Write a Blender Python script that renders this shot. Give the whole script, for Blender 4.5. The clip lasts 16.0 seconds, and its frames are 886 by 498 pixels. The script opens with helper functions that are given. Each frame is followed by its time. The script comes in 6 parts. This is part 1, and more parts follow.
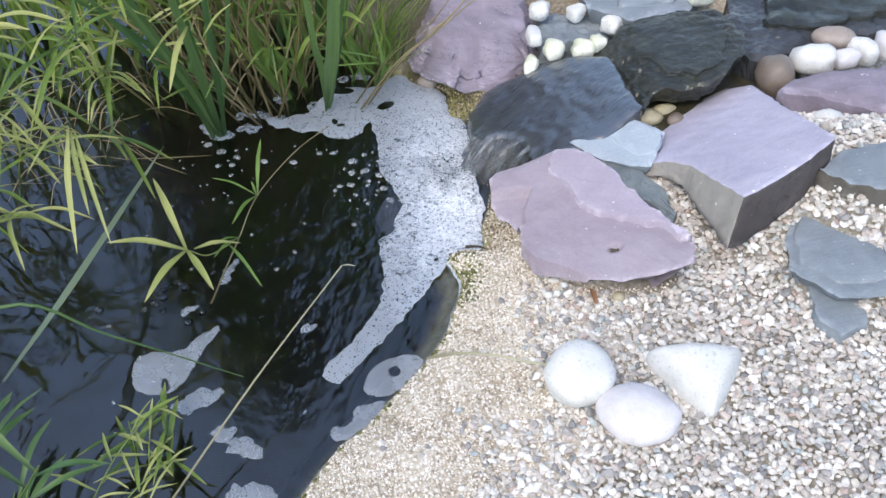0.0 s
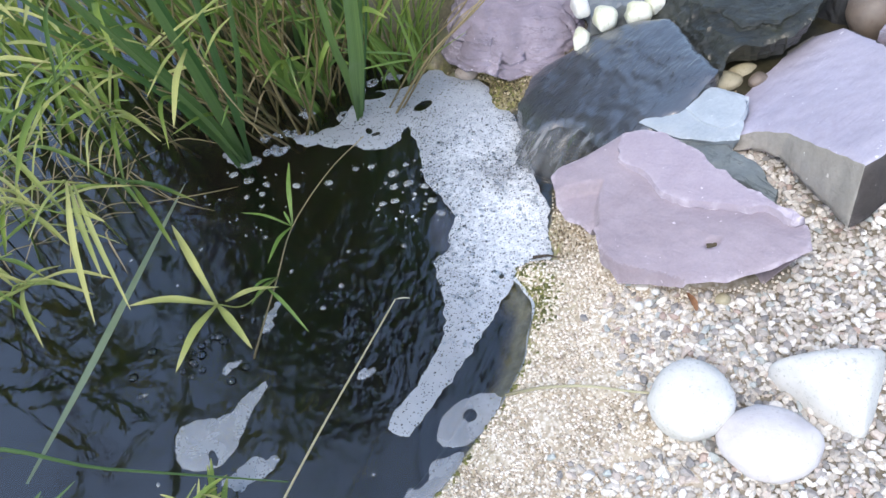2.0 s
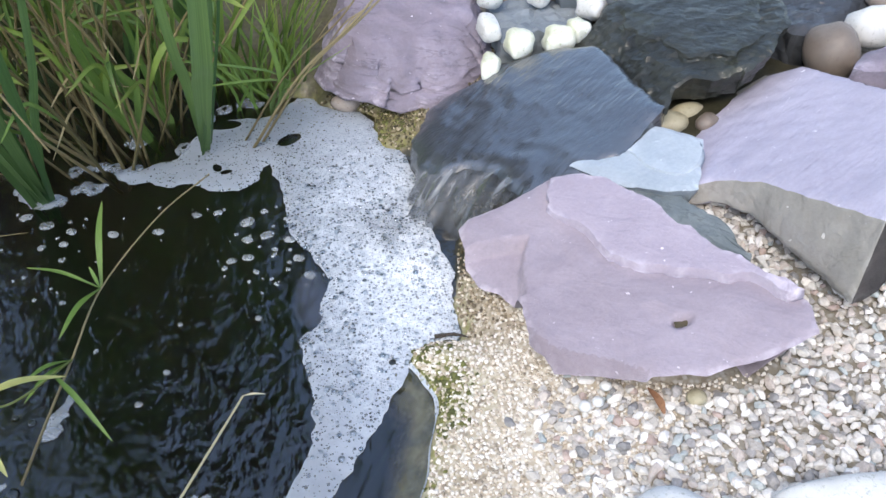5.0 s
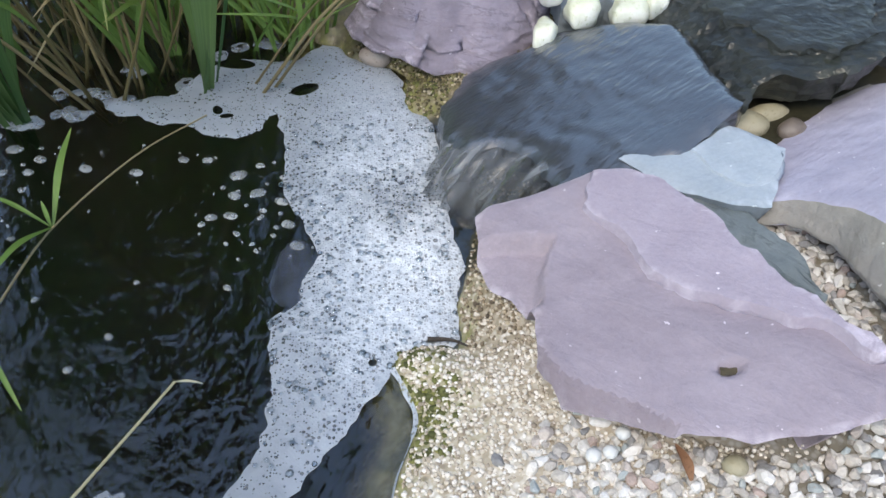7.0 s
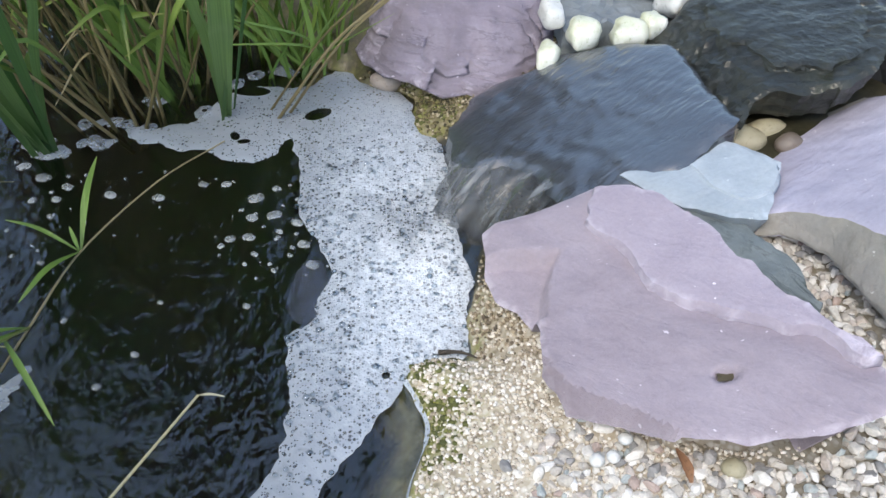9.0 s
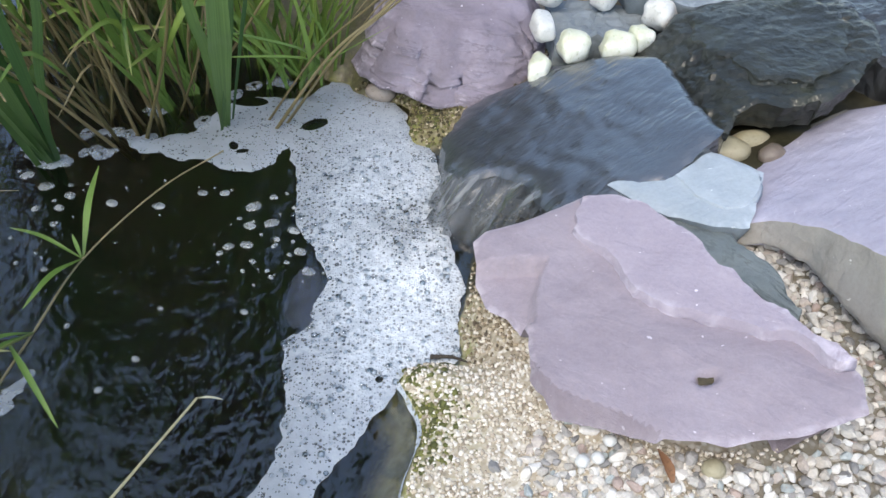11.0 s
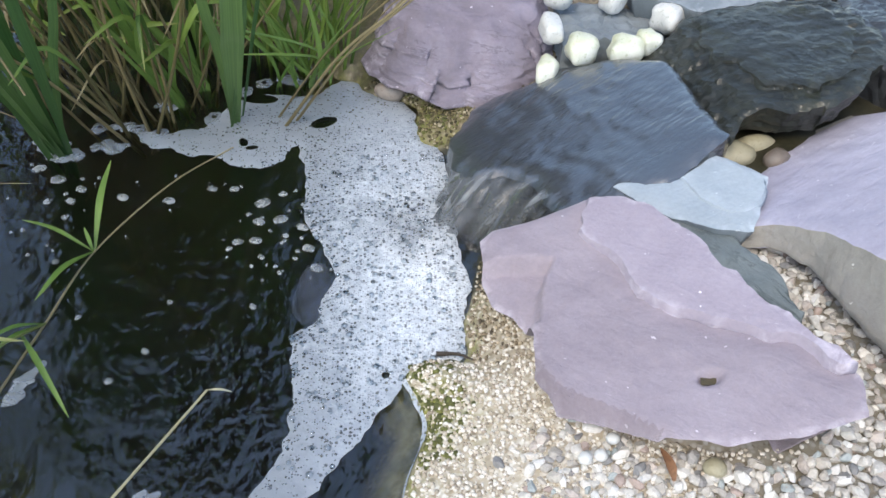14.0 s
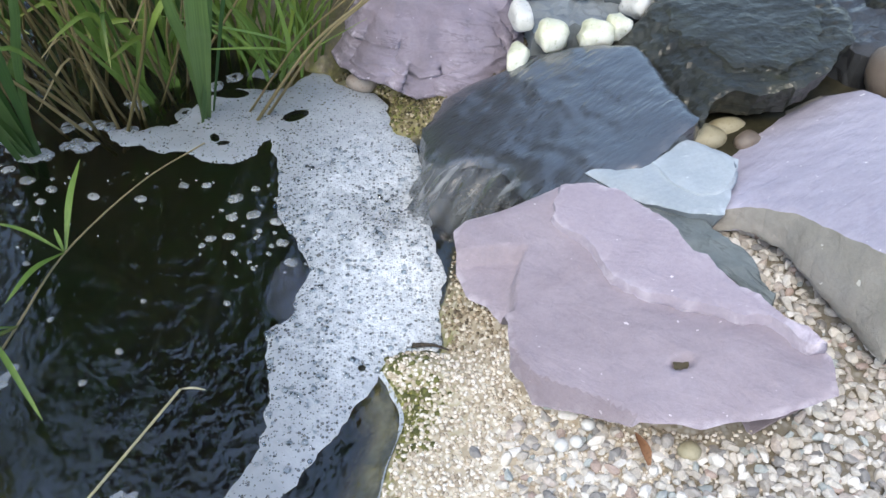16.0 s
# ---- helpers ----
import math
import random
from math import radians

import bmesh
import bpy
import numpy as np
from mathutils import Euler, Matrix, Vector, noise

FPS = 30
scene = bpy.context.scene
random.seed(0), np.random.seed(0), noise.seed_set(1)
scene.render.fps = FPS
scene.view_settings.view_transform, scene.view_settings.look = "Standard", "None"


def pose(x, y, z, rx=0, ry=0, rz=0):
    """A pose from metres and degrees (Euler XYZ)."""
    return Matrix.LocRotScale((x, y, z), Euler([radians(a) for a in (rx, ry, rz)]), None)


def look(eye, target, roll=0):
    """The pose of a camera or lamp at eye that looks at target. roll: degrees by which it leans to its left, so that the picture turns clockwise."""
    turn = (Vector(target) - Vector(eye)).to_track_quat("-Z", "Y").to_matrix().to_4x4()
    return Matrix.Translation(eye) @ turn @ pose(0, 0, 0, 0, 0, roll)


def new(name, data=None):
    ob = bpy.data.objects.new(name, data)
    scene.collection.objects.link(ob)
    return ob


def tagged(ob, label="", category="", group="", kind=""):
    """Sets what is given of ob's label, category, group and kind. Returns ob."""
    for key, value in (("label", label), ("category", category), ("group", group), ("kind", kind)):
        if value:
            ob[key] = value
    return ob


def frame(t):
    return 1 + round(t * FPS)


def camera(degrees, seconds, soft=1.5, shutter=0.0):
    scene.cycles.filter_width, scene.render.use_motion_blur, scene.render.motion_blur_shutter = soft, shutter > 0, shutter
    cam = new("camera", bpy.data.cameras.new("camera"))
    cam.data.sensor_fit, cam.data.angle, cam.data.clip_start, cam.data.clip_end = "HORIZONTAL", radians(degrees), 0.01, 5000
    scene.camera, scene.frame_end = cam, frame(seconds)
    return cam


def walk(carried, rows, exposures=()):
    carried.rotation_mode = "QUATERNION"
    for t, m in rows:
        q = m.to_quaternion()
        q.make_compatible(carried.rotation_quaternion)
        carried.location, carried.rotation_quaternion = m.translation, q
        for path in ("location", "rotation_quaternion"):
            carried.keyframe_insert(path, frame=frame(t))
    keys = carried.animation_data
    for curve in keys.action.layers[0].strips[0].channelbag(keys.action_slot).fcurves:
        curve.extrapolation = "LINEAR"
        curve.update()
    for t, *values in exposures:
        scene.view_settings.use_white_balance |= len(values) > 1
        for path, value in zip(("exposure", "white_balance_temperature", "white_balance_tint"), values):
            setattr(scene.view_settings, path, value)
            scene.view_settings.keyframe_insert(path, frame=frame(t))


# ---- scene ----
from mathutils.geometry import delaunay_2d_cdt

cam = camera(54.5, 16.0)
PATH = [
    (0, (-0.109, -1.027, 1.141), (-0.064, 0.322, -0.335), -2.6),
    (0.5, (-0.104, -1.017, 1.137), (-0.087, 0.339, -0.333), -4.6),
    (1, (-0.11, -1.005, 1.126), (-0.135, 0.346, -0.349), -7.2),
    (1.5, (-0.112, -0.976, 1.12), (-0.213, 0.384, -0.344), -10.2),
    (2, (-0.113, -0.858, 1.034), (-0.197, 0.477, -0.453), -13.5),
    (2.5, (-0.104, -0.755, 0.926), (-0.127, 0.587, -0.557), -12.4),
    (3, (-0.118, -0.682, 0.848), (-0.075, 0.704, -0.593), -7.0),
    (3.5, (-0.129, -0.626, 0.802), (-0.058, 0.773, -0.626), -5.9),
    (4, (-0.131, -0.606, 0.773), (0.014, 0.804, -0.638), -1.2),
    (4.5, (-0.142, -0.621, 0.786), (0.121, 0.787, -0.61), -0.6),
    (4.7, (-0.148, -0.63, 0.786), (0.127, 0.776, -0.61), -1.8),
    (6.8, (-0.079, -0.511, 0.659), (0.1, 0.872, -0.775), 2.7),
    (7, (-0.085, -0.51, 0.663), (0.078, 0.886, -0.76), 3.2),
    (7.5, (-0.086, -0.517, 0.668), (0.058, 0.932, -0.703), 6.5),
    (8, (-0.086, -0.529, 0.677), (0.034, 0.93, -0.686), 5.7),
    (8.5, (-0.084, -0.535, 0.684), (0.025, 0.908, -0.697), 3.0),
    (9, (-0.078, -0.537, 0.689), (0.044, 0.89, -0.707), 0.9),
    (11.5, (-0.071, -0.558, 0.711), (0.058, 0.879, -0.675), 1.2),
    (12, (-0.068, -0.559, 0.71), (0.065, 0.873, -0.68), 1.4),
    (12.5, (-0.066, -0.561, 0.709), (0.07, 0.868, -0.684), 1.4),
    (13, (-0.068, -0.563, 0.709), (0.065, 0.859, -0.69), 1.6),
    (13.5, (-0.073, -0.564, 0.713), (0.056, 0.865, -0.68), 2.1),
    (14, (-0.079, -0.564, 0.716), (0.042, 0.872, -0.671), 1.8),
    (14.5, (-0.081, -0.561, 0.715), (0.038, 0.877, -0.671), 1.6),
    (15, (-0.08, -0.554, 0.715), (0.053, 0.876, -0.677), 1.0),
    (15.5, (-0.074, -0.558, 0.71), (0.068, 0.86, -0.693), 0.7),
    (16, (-0.066, -0.562, 0.718), (0.088, 0.851, -0.688), 1.2),
]
walk(cam, [(t, look(eye, target, roll)) for t, eye, target, roll in PATH], [(0, 1.4, 6900, 10), (2, 1.52, 6900, 10), (4.5, 1.55, 6900, 10), (7, 1.23, 6950, 7), (9, 1.34, 7050, 7), (11.5, 1.36, 7050, 7), (16, 1.37, 7050, 7)])

# ---- world and light: bright overcast, soft sun from behind the camera ----
world = bpy.data.worlds.new("world")
scene.world = world
world.use_nodes = True
wn = world.node_tree
sky = wn.nodes.new("ShaderNodeTexSky")
sky.sky_type = "NISHITA"
sky.sun_disc = False
sky.sun_elevation = radians(58)
sky.sun_rotation = radians(210)
sky.dust_density = 1.5
wn.links.new(sky.outputs[0], wn.nodes["Background"].inputs[0])
wn.nodes["Background"].inputs[1].default_value = 0.15
sun_data = bpy.data.lights.new("sun", "SUN")
sun_data.energy = 0.6
sun_data.angle = radians(25)
sun_data.color = (1.0, 0.96, 0.9)
sun = new("sun", sun_data)
sun.matrix_world = look((-1.0, -1.7, 2.8), (0.0, 0.0, 0.0))


# ---- small helpers ----
def part(name, bm, material, parent=None, label=""):
    """Link a bmesh (or a mesh) as one mesh object under parent."""
    if isinstance(bm, bmesh.types.BMesh):
        me = bpy.data.meshes.new(name)
        bm.to_mesh(me)
        bm.free()
    else:
        me = bm
    for m in material if isinstance(material, (list, tuple)) else [material]:
        me.materials.append(m)
    ob = new(name, me)
    if parent is not None:
        ob.parent = parent
    if label:
        ob["label"] = label
    return ob


def smooth(me):
    me.polygons.foreach_set("use_smooth", [True] * len(me.polygons))
    return me


def mesh_from(name, verts, faces, origin=(0, 0, 0), soft=True):
    me = bpy.data.meshes.new(name)
    o = Vector(origin)
    me.from_pydata([tuple(Vector(v) - o) for v in verts], [], [tuple(f) for f in faces])
    me.update()
    return smooth(me) if soft else me


def inside(poly, x, y):
    """Which of the points lie inside the closed outline."""
    x, y = np.asarray(x, float), np.asarray(y, float)
    hit = np.zeros(x.shape, bool)
    n = len(poly)
    for i in range(n):
        (x0, y0), (x1, y1) = poly[i][:2], poly[(i + 1) % n][:2]
        if y0 == y1:
            continue
        hit ^= ((y0 > y) != (y1 > y)) & (x < (x1 - x0) * (y - y0) / (y1 - y0) + x0)
    return hit


def away(line, x, y, closed=True):
    """Distance of the points to a polyline."""
    x, y = np.asarray(x, float), np.asarray(y, float)
    best = np.full(x.shape, 1e9)
    n = len(line)
    for i in range(n if closed else n - 1):
        (x0, y0), (x1, y1) = line[i][:2], line[(i + 1) % n][:2]
        dx, dy = x1 - x0, y1 - y0
        s = np.clip(((x - x0) * dx + (y - y0) * dy) / (dx * dx + dy * dy + 1e-12), 0, 1)
        best = np.minimum(best, np.hypot(x - x0 - s * dx, y - y0 - s * dy))
    return best


def fractal(x, y, z, octaves=4):
    return noise.fractal(Vector((x, y, z)), 1.0, 2.0, octaves)


def dense(poly, step, jag=0.0, seed=0.0, rough=40.0):
    """The outline with more corners, chipped sideways by up to jag."""
    out = []
    n = len(poly)
    if sum(poly[i - 1][0] * poly[i][1] - poly[i][0] * poly[i - 1][1] for i in range(n)) < 0:
        poly = list(reversed(poly))
    for i in range(n):
        (x0, y0), (x1, y1) = poly[i][:2], poly[(i + 1) % n][:2]
        length = math.hypot(x1 - x0, y1 - y0)
        k = max(1, round(length / step))
        for j in range(k):
            f = j / k
            x, y = x0 + (x1 - x0) * f, y0 + (y1 - y0) * f
            w = fractal(x * rough, y * rough, seed) * jag
            out.append((x + w * (y1 - y0) / length, y - w * (x1 - x0) / length))
    return out


def triangulated(edge, res, seed=0, holes=()):
    """Points and triangles that fill an outline, with inner points res apart."""
    rng = random.Random(seed)
    xs, ys = [p[0] for p in edge], [p[1] for p in edge]
    pts = []
    row, y = 0, min(ys) + res / 2
    while y < max(ys):
        x = min(xs) + (res / 2 if row % 2 else 0)
        while x < max(xs):
            pts.append((x + rng.uniform(-0.2, 0.2) * res, y + rng.uniform(-0.2, 0.2) * res))
            x += res
        y += res * 0.87
        row += 1
    pts = np.array(pts).reshape(-1, 2)
    keep = inside(edge, pts[:, 0], pts[:, 1]) & (away(edge, pts[:, 0], pts[:, 1]) > res * 0.55)
    for hole in holes:
        keep &= ~inside(hole, pts[:, 0], pts[:, 1]) & (away(hole, pts[:, 0], pts[:, 1]) > res * 0.4)
    loops, verts = [], []
    for loop in (edge, *holes):
        loops.append(list(range(len(verts), len(verts) + len(loop))))
        verts += [Vector(p[:2]) for p in loop]
    edges = [(l[i], l[(i + 1) % len(l)]) for l in loops for i in range(len(l))]
    verts += [Vector(p) for p in pts[keep]]
    vo, _, fo, vmap, _, _ = delaunay_2d_cdt(verts, edges, [], 0, 1e-6)
    where = [-1] * len(verts)
    for k, olds in enumerate(vmap):
        for o in olds:
            where[o] = k
    mid = np.array([sum((vo[i] for i in f), Vector((0, 0))) / 3 for f in fo])
    keep = inside(edge, mid[:, 0], mid[:, 1])
    for hole in holes:
        keep &= ~inside(hole, mid[:, 0], mid[:, 1])
    faces = []
    for f, k in zip(fo, keep):
        if k:
            a, b, c = (vo[i] for i in f)
            faces.append(tuple(f) if (b - a).cross(c - a) > 0 else tuple(reversed(f)))
    return [(v.x, v.y) for v in vo], faces, [where[i] for i in loops[0]]


# ---- materials ----
def nodes_of(name):
    m = bpy.data.materials.new(name)
    m.use_nodes = True
    return m, m.node_tree, m.node_tree.nodes["Principled BSDF"]


def add(nt, kind, **inputs):
    n = nt.nodes.new("ShaderNode" + kind)
    for key, value in inputs.items():
        key = key.replace("_", " ")
        if isinstance(value, bpy.types.NodeSocket):
            nt.links.new(value, n.inputs[key])
        else:
            n.inputs[key].default_value = value
    return n


def coords(nt, scale=(1, 1, 1), turn=0.0, space="Object"):
    tc = nt.nodes.new("ShaderNodeTexCoord")
    mp = nt.nodes.new("ShaderNodeMapping")
    mp.vector_type = "TEXTURE"
    mp.inputs["Scale"].default_value = tuple(1 / s for s in scale)
    mp.inputs["Rotation"].default_value = (0, 0, radians(turn))
    nt.links.new(tc.outputs[space], mp.inputs[0])
    return mp.outputs[0]


def fuzz(nt, vec, scale, detail=4.0, rough=0.55, distort=0.0):
    return add(nt, "TexNoise", Vector=vec, Scale=scale, Detail=detail, Roughness=rough, Distortion=distort).outputs[0]


def ramp(nt, fac, *stops, smooth_steps=False):
    r = nt.nodes.new("ShaderNodeValToRGB")
    nt.links.new(fac, r.inputs[0])
    el = r.color_ramp.elements
    while len(el) < len(stops):
        el.new(0.5)
    for e, (pos, col) in zip(el, stops):
        e.position = pos
        e.color = (*col, 1) if isinstance(col, tuple) else (col, col, col, 1)
    return r.outputs[0]


def blend(nt, fac, a, b, mode="MIX"):
    n = nt.nodes.new("ShaderNodeMix")
    n.data_type, n.blend_type = "RGBA", mode
    for key, value in ((0, fac), (6, a), (7, b)):
        if isinstance(value, bpy.types.NodeSocket):
            nt.links.new(value, n.inputs[key])
        else:
            n.inputs[key].default_value = (*value, 1) if isinstance(value, tuple) else value
    return n.outputs[2]


def math_node(nt, op, a, b=0.0):
    n = nt.nodes.new("ShaderNodeMath")
    n.operation = op
    for k, value in enumerate((a, b)):
        if isinstance(value, bpy.types.NodeSocket):
            nt.links.new(value, n.inputs[k])
        else:
            n.inputs[k].default_value = value
    return n.outputs[0]


def bumped(nt, height, strength, distance, under=None):
    b = add(nt, "Bump", Height=height, Strength=strength, Distance=distance)
    if under is not None:
        nt.links.new(under, b.inputs["Normal"])
    return b.outputs[0]


def chips_colour(nt, vec):
    return fuzz(nt, vec, 48, 4, 0.6, 0.6)


def slate(name, dark, mid, light, rough=0.75, grain_turn=30.0, stain=None, scratch=0.35, coat=0.0, relief=1.0, streak=5.0, beds=3.0, cracks=0.0):
    """Cleaved slate: soft clouds, fine lineation, pale scuffs and a fine uneven relief."""
    m, nt, p = nodes_of(name)
    flat = coords(nt)
    lined = coords(nt, (1, streak, beds), grain_turn)
    big = fuzz(nt, flat, 9, 5, 0.6, 0.6)
    line = fuzz(nt, lined, 14, 6, 0.6, 0.9)
    fine = fuzz(nt, flat, 220, 4, 0.7)
    base = ramp(nt, big, (0.3, dark), (0.52, mid), (0.75, light))
    base = blend(nt, 0.22, base, ramp(nt, line, (0.3, dark), (0.7, light)))
    base = blend(nt, 0.15, base, ramp(nt, fine, (0.3, 0.3), (0.7, 0.75)), "OVERLAY")
    if stain:
        patch = ramp(nt, fuzz(nt, flat, 14, 6, 0.65, 1.0), (0.55, 0.0), (0.68, 0.75))
        base = blend(nt, patch, base, stain)
    scuff = ramp(nt, fuzz(nt, coords(nt, (1, 3.5, 2), grain_turn + 15), 36, 7, 0.72, 1.4), (0.66, 0.0), (0.72, scratch))
    base = blend(nt, scuff, base, tuple(min(0.85, c * 1.5 + 0.15) for c in light))
    # worn pale edges and small quartz specks
    worn = math_node(nt, "MULTIPLY", ramp(nt, nt.nodes.new("ShaderNodeNewGeometry").outputs["Pointiness"], (0.53, 0.0), (0.60, 1.0)), ramp(nt, chips_colour(nt, flat), (0.45, 0.0), (0.6, 1.2 * scratch)))
    base = blend(nt, worn, base, tuple(min(0.8, c * 1.35 + 0.1) for c in light))
    speck = ramp(nt, fuzz(nt, flat, 95, 2, 0.5, 0.3), (0.735, 0.0), (0.75, 1.6 * scratch))
    base = blend(nt, speck, base, tuple(min(0.8, c * 1.4 + 0.15) for c in light))
    if cracks:
        seam = math_node(nt, "ABSOLUTE", math_node(nt, "SUBTRACT", fuzz(nt, coords(nt, (1, 4.0, beds), grain_turn), 8, 5, 0.6, 0.5), 0.5))
        seam = math_node(nt, "MULTIPLY", ramp(nt, seam, (0.004, 1.0), (0.022, 0.0)), ramp(nt, fuzz(nt, flat, 13, 3), (0.46, 0.0), (0.60, 1.0)))
        base = blend(nt, math_node(nt, "MULTIPLY", seam, cracks), base, tuple(c * 0.25 for c in dark))
    nt.links.new(base, p.inputs["Base Color"])
    nt.links.new(ramp(nt, line, (0.3, max(0.02, rough - 0.12)), (0.7, min(1.0, rough + 0.12))), p.inputs["Roughness"])
    n1 = bumped(nt, line, 0.5 * relief, 0.004)
    chips = fuzz(nt, coords(nt, (1, 0.35 * streak + 0.65, beds), grain_turn), 75, 9, 0.78, 0.5)
    n1 = bumped(nt, chips, min(1.0, 0.4 * relief), 0.003 * max(1.0, relief), n1)
    n2 = bumped(nt, fine, 0.35 * relief, 0.0012, n1)
    if cracks:
        n2 = bumped(nt, seam, -0.8, 0.004, n2)
    nt.links.new(n2, p.inputs["Normal"])
    p.inputs["Coat Weight"].default_value = coat
    p.inputs["Specular IOR Level"].default_value = 0.2 if coat else 0.5
    nt.links.new(n2, p.inputs["Coat Normal"])
    p.inputs["Coat Roughness"].default_value = 0.06
    return m


M_LILAC = slate("slate_lilac", (0.235, 0.198, 0.228), (0.295, 0.252, 0.288), (0.35, 0.305, 0.345), 0.8, -40, relief=1.0, scratch=0.5, streak=3.0)
# broken facet and slab sides, with their shade painted into the lilac
M_LILAC_BROKEN_SHADE = slate("slate_lilac_broken_shaded", (0.212, 0.174, 0.198), (0.265, 0.222, 0.250), (0.32, 0.274, 0.305), 0.85, -40, relief=1.6, scratch=0.3, streak=3.0)
M_LILAC_LAYER = slate("slate_lilac_layer", (0.29, 0.25, 0.30), (0.345, 0.302, 0.355), (0.41, 0.365, 0.42), 0.8, -40, relief=1.1, scratch=0.7, streak=3.0)
M_BLOCK = slate("slate_block_lilac", (0.33, 0.31, 0.385), (0.40, 0.38, 0.46), (0.48, 0.46, 0.54), 0.8, 20, relief=0.9, scratch=0.6)
M_BLOCK_TAN = slate("slate_weathered_face", (0.27, 0.255, 0.225), (0.34, 0.32, 0.29), (0.41, 0.39, 0.36), 0.85, 60, relief=1.2, scratch=0.5, stain=(0.19, 0.175, 0.15))
# split stone of the block's far sides, with their shade painted in
M_BLOCK_DARK = slate("slate_split_shaded_face", (0.055, 0.048, 0.047), (0.085, 0.075, 0.074), (0.15, 0.13, 0.13), 0.85, 60, relief=2.2, cracks=0.7)
M_BLUE = slate("slate_pale_blue", (0.27, 0.32, 0.36), (0.35, 0.40, 0.44), (0.43, 0.48, 0.52), 0.75, 20, relief=0.7)
M_GREEN = slate("slate_green_grey", (0.10, 0.125, 0.135), (0.17, 0.205, 0.215), (0.27, 0.31, 0.32), 0.7, -50, relief=1.5, cracks=0.7)
M_PURPLE = slate("slate_purple", (0.15, 0.125, 0.15), (0.24, 0.205, 0.25), (0.37, 0.325, 0.39), 0.65, -18, relief=1.5, streak=3.0, beds=5.0, cracks=0.35, scratch=0.5)
M_WET = slate("slate_wet_dark", (0.032, 0.037, 0.044), (0.044, 0.050, 0.058), (0.060, 0.067, 0.076), 0.35, 25, scratch=0.10, coat=1.0, relief=1.0)
M_WET_STREAM = slate("slate_wet_stream", (0.022, 0.024, 0.028), (0.038, 0.041, 0.046), (0.065, 0.07, 0.078), 0.4, 25, scratch=0.10, coat=1.0, relief=1.4)
M_WET_ROUGH = slate("slate_wet_rough", (0.016, 0.018, 0.016), (0.036, 0.040, 0.034), (0.075, 0.082, 0.070), 0.45, -55, stain=(0.050, 0.056, 0.032), scratch=0.02, coat=0.8, relief=2.4, streak=3, cracks=0.5)
M_GREY = slate("slate_blue_grey", (0.135, 0.16, 0.178), (0.19, 0.22, 0.242), (0.27, 0.30, 0.33), 0.75, 10, relief=1.0)
M_BROWNISH = slate("slate_brown_edge", (0.07, 0.065, 0.055), (0.11, 0.10, 0.085), (0.16, 0.15, 0.13), 0.85, 60, relief=1.4)


def cobble_material(name, a, b, speck, rough=0.6):
    m, nt, p = nodes_of(name)
    flat = coords(nt)
    base = ramp(nt, fuzz(nt, flat, 18, 5, 0.6), (0.3, a), (0.7, b))
    dots = ramp(nt, fuzz(nt, flat, 190, 4, 0.7), (0.56, 0.0), (0.70, 0.8))
    base = blend(nt, dots, base, speck)
    nt.links.new(base, p.inputs["Base Color"])
    p.inputs["Roughness"].default_value = rough
    nt.links.new(bumped(nt, fuzz(nt, flat, 80, 7, 0.7), 0.5, 0.003), p.inputs["Normal"])
    return m


M_COBBLE = cobble_material("cobble_white", (0.52, 0.52, 0.49), (0.67, 0.67, 0.65), (0.30, 0.31, 0.26))
M_COBBLE_PALE = cobble_material("cobble_marbled", (0.48, 0.46, 0.47), (0.66, 0.64, 0.65), (0.46, 0.43, 0.44))
M_COBBLE_ALGAE = cobble_material("cobble_algae", (0.45, 0.47, 0.28), (0.80, 0.80, 0.74), (0.35, 0.38, 0.16), 0.4)
M_COBBLE_BROWN = cobble_material("cobble_brown", (0.14, 0.112, 0.09), (0.21, 0.172, 0.14), (0.14, 0.10, 0.08), 0.4)
M_COBBLE_TAN = cobble_material("cobble_tan", (0.30, 0.27, 0.17), (0.42, 0.38, 0.27), (0.22, 0.20, 0.12), 0.55)
M_COBBLE_PINK = cobble_material("cobble_pink_brown", (0.24, 0.195, 0.165), (0.33, 0.28, 0.245), (0.2, 0.14, 0.12), 0.5)


